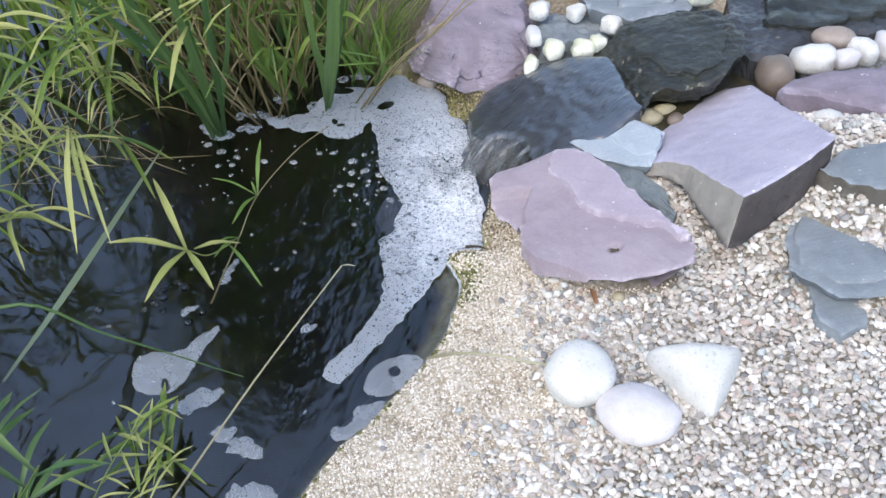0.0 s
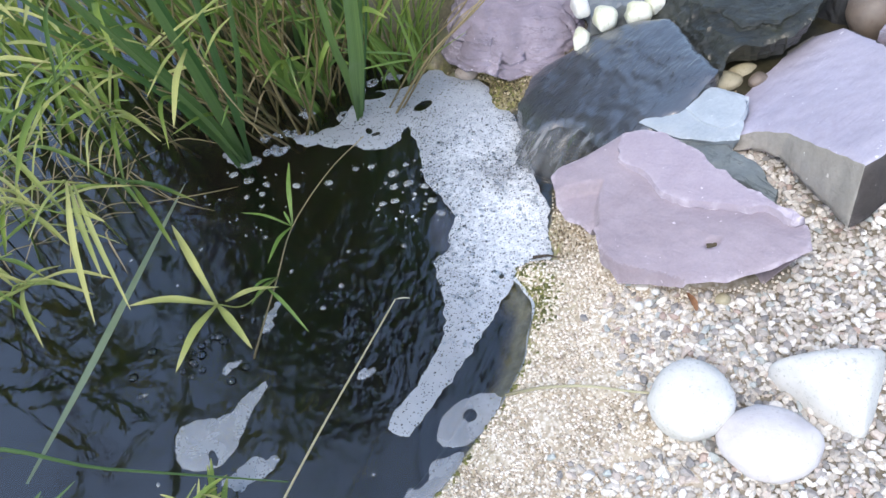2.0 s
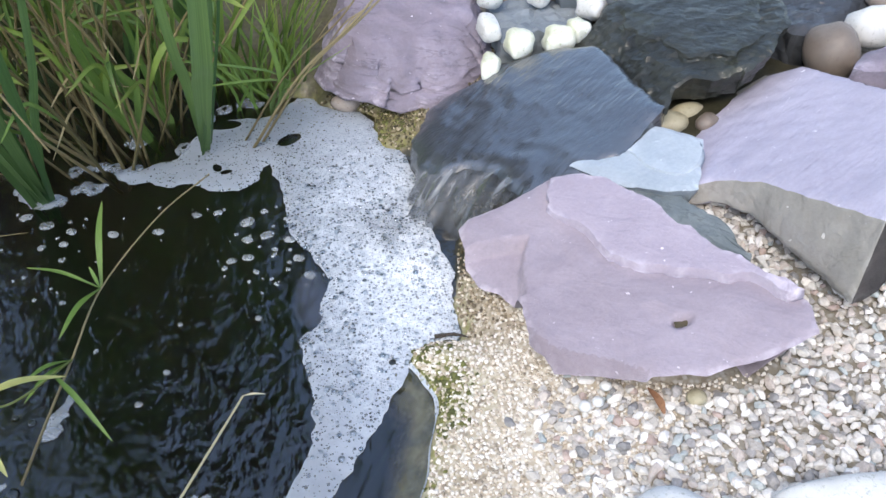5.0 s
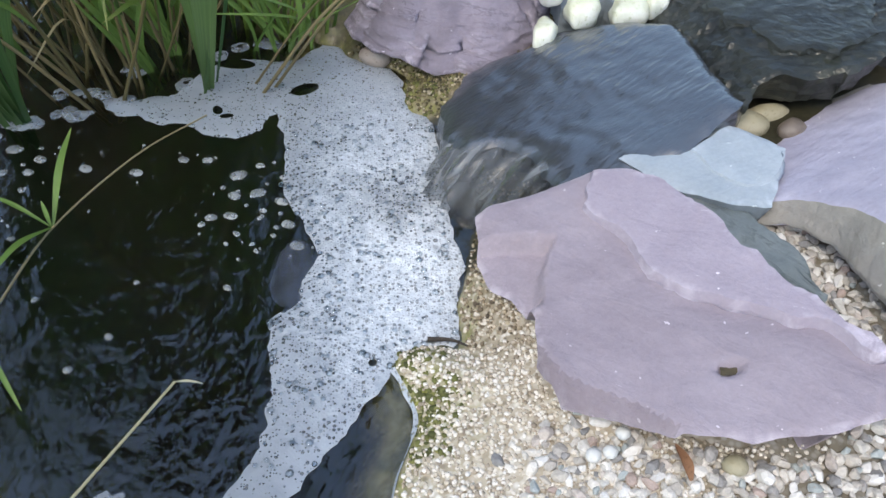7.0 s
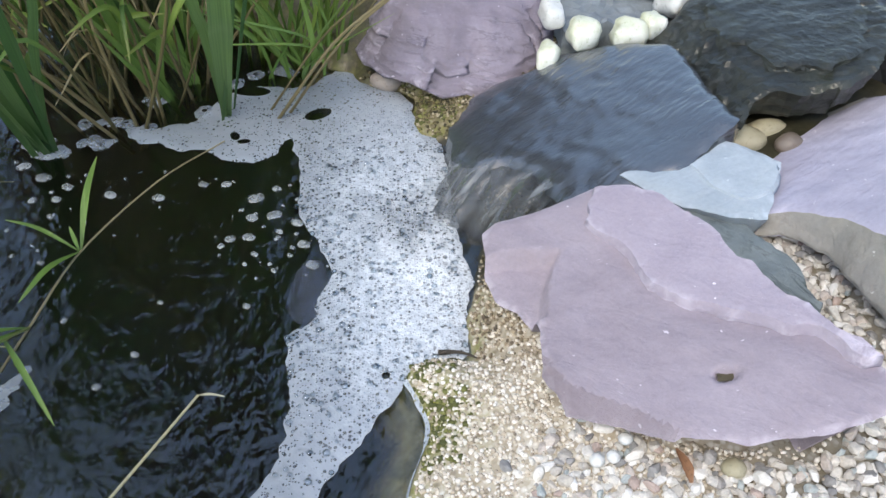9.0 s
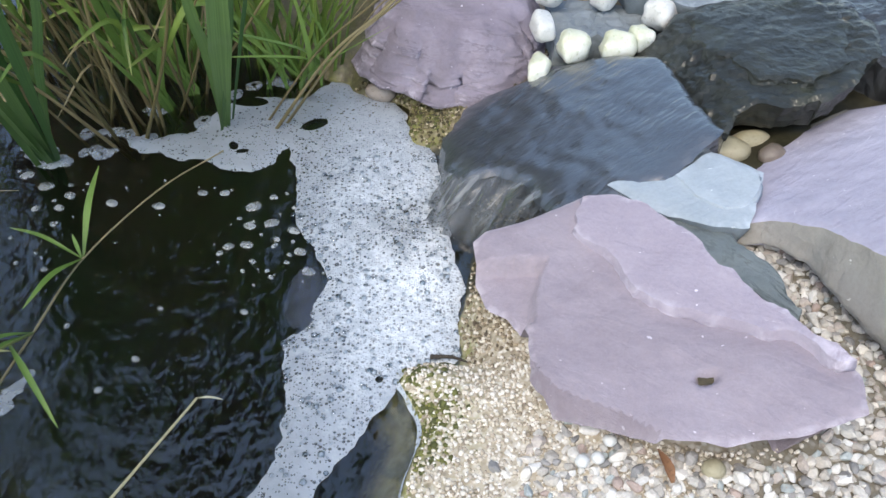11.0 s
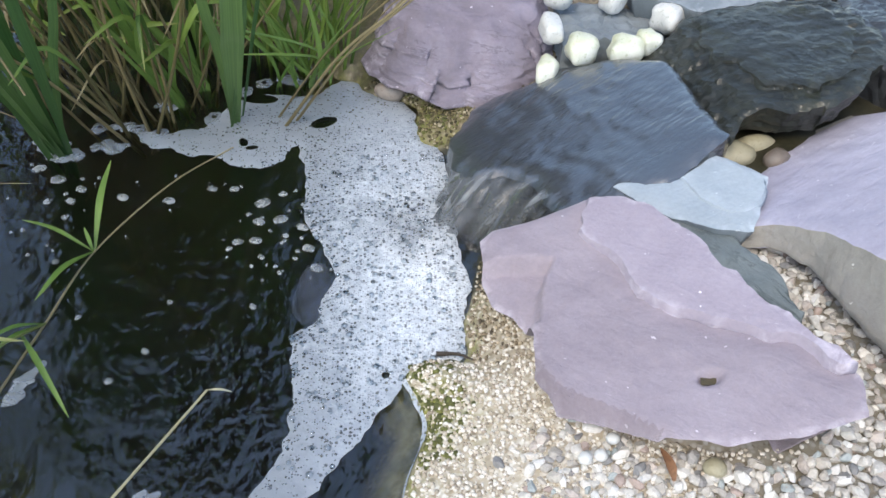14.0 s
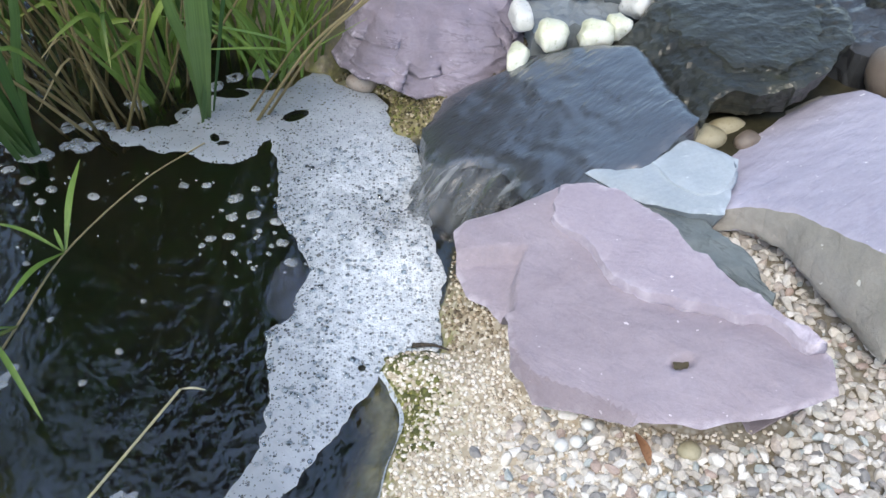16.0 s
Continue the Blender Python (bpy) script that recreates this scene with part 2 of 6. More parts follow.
def gravel_material(name, source):
    """Mixed river gravel; each stone takes its own colour."""
    m, nt, p = nodes_of(name)
    if source == "island":
        pick = nt.nodes.new("ShaderNodeNewGeometry").outputs["Random Per Island"]
    else:
        pick = nt.nodes.new("ShaderNodeObjectInfo").outputs["Random"]
    r = nt.nodes.new("ShaderNodeValToRGB")
    r.color_ramp.interpolation = "CONSTANT"
    nt.links.new(pick, r.inputs[0])
    tones = [(0, (0.50, 0.475, 0.43)), (0.20, (0.43, 0.395, 0.345)), (0.32, (0.66, 0.64, 0.60)), (0.47, (0.36, 0.33, 0.29)), (0.60, (0.28, 0.265, 0.25)),
             (0.69, (0.44, 0.385, 0.34)), (0.78, (0.58, 0.54, 0.48)), (0.88, (0.20, 0.195, 0.19)), (0.93, (0.36, 0.28, 0.24)), (0.96, (0.34, 0.37, 0.36))]
    el = r.color_ramp.elements
    while len(el) < len(tones):
        el.new(0.5)
    for e, (pos, col) in zip(el, tones):
        e.position, e.color = pos, (*col, 1)
    flat = coords(nt, space="Generated" if source != "island" else "Object")
    grain = fuzz(nt, flat, 4 if source != "island" else 300, 5, 0.65)
    base = blend(nt, 0.5, r.outputs[0], ramp(nt, grain, (0.3, 0.35), (0.7, 0.75)), "OVERLAY")
    nt.links.new(base, p.inputs["Base Color"])
    p.inputs["Roughness"].default_value = 0.6
    nt.links.new(bumped(nt, grain, 0.3, 0.001), p.inputs["Normal"])
    return m


M_GRAVEL = gravel_material("river_gravel", "island")
M_PEBBLE = gravel_material("river_gravel_single", "object")


def grain_material(name, *stops):
    m, nt, p = nodes_of(name)
    pick = nt.nodes.new("ShaderNodeNewGeometry").outputs["Random Per Island"]
    base = ramp(nt, pick, *stops)
    base = blend(nt, 0.3, base, ramp(nt, fuzz(nt, coords(nt), 500, 3), (0.3, 0.3), (0.7, 0.75)), "OVERLAY")
    nt.links.new(base, p.inputs["Base Color"])
    p.inputs["Roughness"].default_value = 0.75
    return m


M_GRIT = grain_material("bonded_grit", (0.0, (0.25, 0.205, 0.15)), (0.25, (0.46, 0.395, 0.31)), (0.55, (0.60, 0.545, 0.455)), (0.85, (0.72, 0.68, 0.62)))
M_GRIT_DAMP = grain_material("damp_grit", (0.0, (0.03, 0.026, 0.012)), (0.45, (0.085, 0.068, 0.03)), (0.75, (0.17, 0.135, 0.07)), (0.96, (0.42, 0.36, 0.26)))
M_GRIT_MOIST = grain_material("moist_grit", (0.0, (0.08, 0.06, 0.04)), (0.35, (0.22, 0.17, 0.11)), (0.65, (0.40, 0.33, 0.23)), (0.9, (0.62, 0.56, 0.47)))
M_MOSS = grain_material("moss_cushion", (0.0, (0.05, 0.055, 0.012)), (0.5, (0.10, 0.105, 0.026)), (1.0, (0.17, 0.17, 0.05)))


def aggregate():
    """Bonded fine aggregate: tan and white grains, moss at the water line, brown and wet under it."""
    m, nt, p = nodes_of("bonded_aggregate")
    flat = coords(nt)
    cells = add(nt, "TexVoronoi", Vector=flat, Scale=190.0)
    cells.inputs["Randomness"].default_value = 1.0
    tone = add(nt, "SeparateColor", Color=cells.outputs["Color"]).outputs[0]
    base = ramp(nt, tone, (0.0, (0.22, 0.18, 0.13)), (0.25, (0.42, 0.36, 0.28)), (0.55, (0.58, 0.53, 0.44)), (0.85, (0.74, 0.71, 0.65)))
    base = blend(nt, ramp(nt, cells.outputs["Distance"], (0.25, 0.0), (0.6, 0.65)), base, (0.40, 0.34, 0.25))
    patch = fuzz(nt, flat, 11, 4, 0.6)
    base = blend(nt, ramp(nt, patch, (0.4, 0.0), (0.65, 0.25)), base, (0.42, 0.37, 0.28))
    # wear and growth stored on the mesh: red moss, green damp, blue far earth and painted gravel-gap shade
    att = nt.nodes.new("ShaderNodeAttribute")
    att.attribute_name = "growth"
    sep = add(nt, "SeparateColor", Color=att.outputs["Color"])
    clump = ramp(nt, fuzz(nt, flat, 55, 5, 0.7), (0.38, 0.0), (0.62, 1.0))
    moss = math_node(nt, "MULTIPLY", sep.outputs[0], clump)
    base = blend(nt, math_node(nt, "MULTIPLY", sep.outputs[1], 0.8), base, blend(nt, 0.5, (0.085, 0.062, 0.03), ramp(nt, tone, (0.0, (0.03, 0.022, 0.012)), (1.0, (0.30, 0.22, 0.11)))))
    base = blend(nt, att.outputs["Alpha"], base, ramp(nt, fuzz(nt, flat, 40, 4, 0.6), (0.35, (0.40, 0.38, 0.20)), (0.65, (0.58, 0.55, 0.38))))
    base = blend(nt, moss, base, ramp(nt, fuzz(nt, flat, 140, 4, 0.6), (0.3, (0.09, 0.10, 0.02)), (0.7, (0.26, 0.26, 0.06))))
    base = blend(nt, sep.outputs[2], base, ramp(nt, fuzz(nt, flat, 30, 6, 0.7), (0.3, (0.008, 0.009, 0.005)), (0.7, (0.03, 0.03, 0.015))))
    # near-black, faintly brown bed: light lost in deep water, put into its colour
    deep_att = nt.nodes.new("ShaderNodeAttribute")
    deep_att.attribute_name = "deep_shade"
    base = blend(nt, deep_att.outputs["Fac"], base, ramp(nt, fuzz(nt, flat, 24, 5, 0.6), (0.4, (0.0015, 0.0015, 0.0015)), (0.75, (0.004, 0.0034, 0.0028))))
    nt.links.new(base, p.inputs["Base Color"])
    nt.links.new(math_node(nt, "SUBTRACT", 0.85, math_node(nt, "MULTIPLY", sep.outputs[1], 0.5)), p.inputs["Roughness"])
    nt.links.new(bumped(nt, cells.outputs["Distance"], -0.9, 0.003), p.inputs["Normal"])
    return m


M_GROUND = aggregate()


def water_material():
    m, nt, p = nodes_of("pond_water")
    nt.nodes.remove(p)
    out = nt.nodes["Material Output"]
    flat = coords(nt)
    ripple = fuzz(nt, coords(nt, (1.0, 0.8, 1), -8), 34, 2, 0.45, 0.15)
    fine = fuzz(nt, coords(nt, (1.3, 0.8, 1), -8), 95, 2, 0.5, 0.2)
    tall = math_node(nt, "ADD", ripple, math_node(nt, "MULTIPLY", fine, 0.24))
    # livelier waves near the fall, calmer water further out
    gap = nt.nodes.new("ShaderNodeVectorMath")
    gap.operation = "DISTANCE"
    nt.links.new(flat, gap.inputs[0])
    gap.inputs[1].default_value = (-0.02, 0.22, 0.0)
    power = ramp(nt, gap.outputs["Value"], (0.12, 1.0), (0.38, 0.80), (0.54, 0.24), (0.80, 0.08))
    bump = add(nt, "Bump", Height=tall, Strength=power, Distance=0.0062)
    nrm = bump.outputs[0]
    clear = add(nt, "BsdfTransparent", Color=(0.82, 0.81, 0.70, 1))
    gloss = add(nt, "BsdfGlossy", Roughness=0.01, Normal=nrm)
    gloss.inputs["Color"].default_value = (1, 1, 1, 1)
    fres = add(nt, "Fresnel", IOR=1.95, Normal=nrm)
    mix = add(nt, "MixShader", Fac=fres.outputs[0])
    nt.links.new(clear.outputs[0], mix.inputs[1])
    nt.links.new(gloss.outputs[0], mix.inputs[2])
    nt.links.new(mix.outputs[0], out.inputs[0])
    return m


M_WATER = water_material()


def foam_material(name="foam", thin=0.0):
    """Bubbly froth: blue-grey film with whiter clots and small half-clear bubbles; smoother as it drifts off."""
    m, nt, p = nodes_of(name)
    out = nt.nodes["Material Output"]
    flat = coords(nt)
    cloud = fuzz(nt, flat, 22, 6, 0.65, 0.8)
    clot = fuzz(nt, flat, 120, 4, 0.65, 0.5)
    far = nt.nodes.new("ShaderNodeVectorMath")
    far.operation = "DISTANCE"
    nt.links.new(flat, far.inputs[0])
    far.inputs[1].default_value = (-0.03, 0.17, 0.0)
    lively = ramp(nt, far.outputs["Value"], (0.19, 1.0), (0.29, 0.40), (0.38, 0.12))
    gap, lift = None, None
    for scale, share, clear_ in ((380.0, 0.42, 0.40), (220.0, 0.50, 0.58), (120.0, 0.91, 0.60)):
        cell = add(nt, "TexVoronoi", Vector=flat, Scale=scale)
        pick = add(nt, "SeparateColor", Color=cell.outputs["Color"]).outputs[0]
        some = ramp(nt, math_node(nt, "ADD", pick, math_node(nt, "MULTIPLY", math_node(nt, "SUBTRACT", lively, 1.0), 0.45)), (share, 0.0), (share + 0.06, 1.0))
        ring = math_node(nt, "MULTIPLY", ramp(nt, cell.outputs["Distance"], (0.06, 0.55), (0.22, 1.0)), ramp(nt, cell.outputs["Distance"], (0.28, 1.0), (0.44, 0.0)))
        dark = math_node(nt, "MULTIPLY", math_node(nt, "MULTIPLY", ring, some), clear_)
        gap = dark if gap is None else math_node(nt, "MAXIMUM", gap, dark)
        dome = ramp(nt, cell.outputs["Distance"], (0.0, 1.0), (0.5, 0.0))
        lift = dome if lift is None else math_node(nt, "ADD", lift, dome)
    # churned under the fall, thick and white beyond it, a thin grey film further off
    churn = nt.nodes.new("ShaderNodeVectorMath")
    churn.operation = "DISTANCE"
    nt.links.new(flat, churn.inputs[0])
    churn.inputs[1].default_value = (-0.045, 0.215, 0.0)
    drift = ramp(nt, far.outputs["Value"], (0.14, 0.0), (0.22, 0.06), (0.30, 0.16), (0.36, 0.22), (0.50, 0.22))
    drift = math_node(nt, "ADD", drift, ramp(nt, math_node(nt, "ADD", churn.outputs["Value"], math_node(nt, "MULTIPLY", math_node(nt, "SUBTRACT", cloud, 0.5), 0.10)), (0.01, 0.42), (0.05, 0.22), (0.09, 0.0)))
    body = math_node(nt, "ADD", math_node(nt, "ADD", drift, ramp(nt, cloud, (0.36, 0.06), (0.58, 0.0))), thin)
    side = add(nt, "SeparateXYZ", Vector=flat).outputs[0]
    body = math_node(nt, "ADD", body, ramp(nt, math_node(nt, "ADD", side, math_node(nt, "ADD", math_node(nt, "MULTIPLY", cloud, 0.08), 0.5)), (0.36, 0.20), (0.44, 0.0)))
    body = math_node(nt, "ADD", body, math_node(nt, "MULTIPLY", ramp(nt, clot, (0.40, 0.08), (0.58, 0.0)), lively))
    open_ = math_node(nt, "MINIMUM", math_node(nt, "ADD", math_node(nt, "MULTIPLY", gap, 0.3), body) if thin else math_node(nt, "ADD", gap, body), 0.80)
    # thick white froth beside the fall, bluish film at the rim
    core = nt.nodes.new("ShaderNodeVectorMath")
    core.operation = "DISTANCE"
    nt.links.new(coords(nt, (1, 0.55, 1)), core.inputs[0])
    core.inputs[1].default_value = (-0.03, 0.085, 0.0)
    thick = math_node(nt, "ADD", core.outputs["Value"], math_node(nt, "MULTIPLY", math_node(nt, "SUBTRACT", math_node(nt, "ADD", math_node(nt, "MULTIPLY", cloud, 0.5), math_node(nt, "MULTIPLY", clot, 0.5)), 0.5), -0.28))
    nt.links.new(ramp(nt, thick, (0.0, (0.76, 0.79, 0.81)), (0.08, (0.52, 0.56, 0.60)), (0.15, (0.39, 0.43, 0.475)), (0.24, (0.41, 0.45, 0.50)), (0.40, (0.44, 0.49, 0.54))), p.inputs["Base Color"])
    p.inputs["Roughness"].default_value = 0.3
    nt.links.new(bumped(nt, math_node(nt, "MULTIPLY", lift, lively), 0.3, 0.003), p.inputs["Normal"])
    clear = add(nt, "BsdfTransparent")
    mix = add(nt, "MixShader", Fac=open_)
    nt.links.new(p.outputs[0], mix.inputs[1])
    nt.links.new(clear.outputs[0], mix.inputs[2])
    nt.links.new(mix.outputs[0], out.inputs[0])
    return m


def fleck_material():
    """Flat grey rafts of froth, half clear."""
    m, nt, p = nodes_of("foam_fleck")
    out = nt.nodes["Material Output"]
    cloud = fuzz(nt, coords(nt), 90, 4, 0.6)
    nt.links.new(ramp(nt, cloud, (0.3, (0.42, 0.46, 0.48)), (0.7, (0.62, 0.65, 0.66))), p.inputs["Base Color"])
    p.inputs["Roughness"].default_value = 0.4
    nt.links.new(bumped(nt, fuzz(nt, coords(nt), 400, 3), 0.4, 0.001), p.inputs["Normal"])
    mix = add(nt, "MixShader", Fac=ramp(nt, cloud, (0.35, 0.74), (0.65, 0.58)))
    nt.links.new(p.outputs[0], mix.inputs[1])
    nt.links.new(add(nt, "BsdfTransparent").outputs[0], mix.inputs[2])
    nt.links.new(mix.outputs[0], out.inputs[0])
    return m


def film_material():
    """Smooth soapy water at the froth's rim, its blue-grey painted for mirrored sky."""
    m, nt, p = nodes_of("soapy_film")
    out = nt.nodes["Material Output"]
    p.inputs["Base Color"].default_value = (0.13, 0.15, 0.20, 1)
    p.inputs["Roughness"].default_value = 0.12
    mix = add(nt, "MixShader", Fac=ramp(nt, fuzz(nt, coords(nt), 50, 3), (0.35, 0.86), (0.65, 0.70)))
    nt.links.new(p.outputs[0], mix.inputs[1])
    nt.links.new(add(nt, "BsdfTransparent").outputs[0], mix.inputs[2])
    nt.links.new(mix.outputs[0], out.inputs[0])
    return m


M_FOAM = foam_material()
M_FILM = film_material()
M_FLECK = fleck_material()
M_FOAM_THIN = foam_material("foam_thin", 0.16)


def leaf_material(name, low, high, edge, vein=60.0):
    m, nt, p = nodes_of(name)
    rnd = nt.nodes.new("ShaderNodeObjectInfo").outputs["Random"]
    uv = coords(nt, (1, 1, 1), 0, "UV")
    across = fuzz(nt, coords(nt, (vein, 1.2, 1), 0, "UV"), 1.0, 3, 0.6)
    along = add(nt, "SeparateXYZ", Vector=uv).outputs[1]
    base = ramp(nt, rnd, (0.0, low), (1.0, high))
    base = blend(nt, 0.45, base, ramp(nt, across, (0.3, 0.2), (0.7, 0.8)), "OVERLAY")
    # leaf feet painted darker for the dim gaps low between the stems
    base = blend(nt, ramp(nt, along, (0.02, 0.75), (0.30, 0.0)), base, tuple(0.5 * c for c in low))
    base = blend(nt, ramp(nt, along, (0.72, 0.0), (1.0, 0.7)), base, edge)
    nt.links.new(base, p.inputs["Base Color"])
    p.inputs["Roughness"].default_value = 0.45
    nt.links.new(bumped(nt, across, 0.3, 0.001), p.inputs["Normal"])
    # thin leaves let light through
    out = nt.nodes["Material Output"]
    tl = add(nt, "BsdfTranslucent", Color=base)
    mix = add(nt, "MixShader", Fac=0.3)
    nt.links.new(p.outputs[0], mix.inputs[1])
    nt.links.new(tl.outputs[0], mix.inputs[2])
    nt.links.new(mix.outputs[0], out.inputs[0])
    return m


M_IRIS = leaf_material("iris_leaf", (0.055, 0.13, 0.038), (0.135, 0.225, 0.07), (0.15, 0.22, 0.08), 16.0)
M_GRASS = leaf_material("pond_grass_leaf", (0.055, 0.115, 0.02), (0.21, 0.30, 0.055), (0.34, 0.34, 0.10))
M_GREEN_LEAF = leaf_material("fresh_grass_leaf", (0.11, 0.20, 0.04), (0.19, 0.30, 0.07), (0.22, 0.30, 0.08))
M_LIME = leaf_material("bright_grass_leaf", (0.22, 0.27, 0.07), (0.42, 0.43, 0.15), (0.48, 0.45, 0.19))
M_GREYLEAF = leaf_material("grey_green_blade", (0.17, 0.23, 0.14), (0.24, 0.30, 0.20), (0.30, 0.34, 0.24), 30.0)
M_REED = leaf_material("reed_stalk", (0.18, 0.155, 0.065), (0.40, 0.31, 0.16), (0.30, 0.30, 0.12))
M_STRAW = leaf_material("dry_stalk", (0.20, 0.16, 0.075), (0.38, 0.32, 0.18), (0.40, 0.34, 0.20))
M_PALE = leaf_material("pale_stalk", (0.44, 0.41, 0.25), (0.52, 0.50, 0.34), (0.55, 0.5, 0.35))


def fall_material():
    """Falling water: clear and shiny, with white aerated streaks down its run."""
    m, nt, p = nodes_of("falling_water")
    out = nt.nodes["Material Output"]
    streak = fuzz(nt, coords(nt, (8, 1.0, 1), 0, "UV"), 1.0, 3, 0.5, 1.2)
    white = ramp(nt, streak, (0.40, 0.05), (0.58, 0.14), (0.78, 0.34))
    nrm = bumped(nt, streak, 0.5, 0.006)
    p.inputs["Base Color"].default_value = (0.70, 0.74, 0.78, 1)
    p.inputs["Roughness"].default_value = 0.25
    nt.links.new(nrm, p.inputs["Normal"])
    clear = add(nt, "BsdfTransparent", Color=(0.25, 0.27, 0.29, 1))
    gloss = add(nt, "BsdfGlossy", Roughness=0.18, Normal=nrm, Color=(0.34, 0.34, 0.34, 1))
    film = add(nt, "MixShader", Fac=math_node(nt, "ADD", add(nt, "Fresnel", IOR=1.3, Normal=nrm).outputs[0], 0.03))
    nt.links.new(clear.outputs[0], film.inputs[1])
    nt.links.new(gloss.outputs[0], film.inputs[2])
    mix = add(nt, "MixShader", Fac=white)
    nt.links.new(film.outputs[0], mix.inputs[1])
    nt.links.new(p.outputs[0], mix.inputs[2])
    # the sheet thins out to nothing at the lip and breaks up towards its foot
    run = add(nt, "SeparateXYZ", Vector=coords(nt, (1, 1, 1), 0, "UV")).outputs[1]
    torn = math_node(nt, "ADD", run, math_node(nt, "MULTIPLY", math_node(nt, "SUBTRACT", streak, 0.5), 0.5))
    edge = add(nt, "MixShader", Fac=ramp(nt, torn, (0.04, 0.0), (0.20, 0.9), (0.75, 0.95), (1.0, 0.45)))
    nt.links.new(add(nt, "BsdfTransparent").outputs[0], edge.inputs[1])
    nt.links.new(mix.outputs[0], edge.inputs[2])
    nt.links.new(edge.outputs[0], out.inputs[0])
    return m


M_FALL = fall_material()


def bubble_material():
    m, nt, p = nodes_of("bubble_skin")
    nt.nodes.remove(p)
    out = nt.nodes["Material Output"]
    clear = add(nt, "BsdfTransparent", Color=(0.86, 0.9, 0.93, 1))
    gloss = add(nt, "BsdfGlossy", Roughness=0.04)
    mix = add(nt, "MixShader", Fac=add(nt, "Fresnel", IOR=1.5).outputs[0])
    nt.links.new(clear.outputs[0], mix.inputs[1])
    nt.links.new(gloss.outputs[0], mix.inputs[2])
    nt.links.new(mix.outputs[0], out.inputs[0])
    return m


M_BUBBLE = bubble_material()
M_BARK = slate("tree_bark", (0.05, 0.04, 0.03), (0.08, 0.065, 0.05), (0.12, 0.10, 0.08), 0.9, 90, relief=2.0, scratch=0.0)
M_CROWN = leaf_material("tree_leaf", (0.036, 0.026, 0.024), (0.052, 0.038, 0.034), (0.052, 0.038, 0.034))
M_PIT_SHADE = cobble_material("pit_shade_brown", (0.05, 0.04, 0.025), (0.10, 0.085, 0.05), (0.03, 0.025, 0.015), 0.9)
M_RUST = cobble_material("dead_leaf_brown", (0.18, 0.08, 0.04), (0.27, 0.14, 0.07), (0.12, 0.06, 0.03), 0.7)


def stream_film(m, scale, stretch, turn, depth, ior, rough):
    """Small waves of sliding water, as a shiny film over the wet stone."""
    nt = m.node_tree
    p = nt.nodes["Principled BSDF"]
    wave = fuzz(nt, coords(nt, stretch, turn), scale, 1.5, 0.45, 0.35)
    calm = ramp(nt, fuzz(nt, coords(nt), 7, 2), (0.42, 0.25), (0.60, 1.0))
    nrm = bumped(nt, math_node(nt, "MULTIPLY", wave, calm), 0.9, depth)
    fine = bumped(nt, fuzz(nt, coords(nt, stretch, turn), scale * 4, 3, 0.6), 0.25, depth * 0.06, nrm)
    nt.links.new(fine, p.inputs["Coat Normal"])
    p.inputs["Coat IOR"].default_value = ior
    p.inputs["Coat Roughness"].default_value = rough


stream_film(M_WET, 75, (0.5, 2.0, 1), 30, 0.0028, 2.3, 0.19)
stream_film(M_WET_STREAM, 40, (0.7, 1.8, 1), 24, 0.014, 1.33, 0.12)
stream_film(M_WET_ROUGH, 90, (0.8, 2.0, 1.5), -55, 0.0035, 1.38, 0.18)


# ---- ground: one sheet, with the pond sunk into it ----
SHORE = [(-0.75, -0.95), (-0.50, -0.66), (-0.38, -0.52), (-0.311, -0.445), (-0.255, -0.371), (-0.204, -0.327), (-0.131, -0.241), (-0.107, -0.21),
         (-0.081, -0.172), (-0.067, -0.13), (-0.048, -0.078), (-0.056, -0.047), (-0.068, -0.018), (-0.063, 0.0), (-0.033, 0.01), (0.0, 0.002),
         (-0.002, 0.056), (0.016, 0.115), (0.035, 0.2), (0.02, 0.344), (-0.011, 0.376), (-0.037, 0.39), (-0.038, 0.463), (-0.061, 0.492),
         (-0.111, 0.509), (-0.119, 0.539), (-0.153, 0.555), (-0.19, 0.63), (-0.26, 0.72), (-0.5, 0.95), (-0.9, 1.25), (-1.6, 1.4),
         (-2.3, 0.9), (-2.5, 0.0), (-2.0, -0.9), (-1.3, -1.2)]
SHORE = dense(SHORE, 0.03, 0.004, 3.0, 25.0)


def ground_height(x, y):
    """Bank height over the water, for arrays of x and y."""
    x, y = np.asarray(x, float), np.asarray(y, float)
    d = away(SHORE, x, y)
    wet = inside(SHORE, x, y)
    rise = 0.036 * (1 - np.exp(-d / 0.035)) + 0.12 * np.clip(x, 0, 0.4) + np.clip(x - 0.36, 0, 0.19) * np.interp(y, [-0.32, -0.2, -0.1, 0.05, 0.14, 0.28], [0.12, 0.3, 0.6, 0.6, 0.3, 0.05])
    back = np.clip((y - 0.5) / 0.3, 0, 1)
    rise = rise * (1 - back) + back * np.maximum(rise, 0.05 + 0.5 * np.clip(d, 0, 0.25))
    level = np.clip((np.hypot(x, y) - 1.0) / 1.6, 0, 1)
    level = level * level * (3 - 2 * level)
    rise = rise * (1 - level) + 0.10 * level
    deep = -np.minimum(0.8 * d, 0.04) - 2.5 * np.clip(d - 0.05, 0, 0.2)
    return np.where(wet, deep, rise)


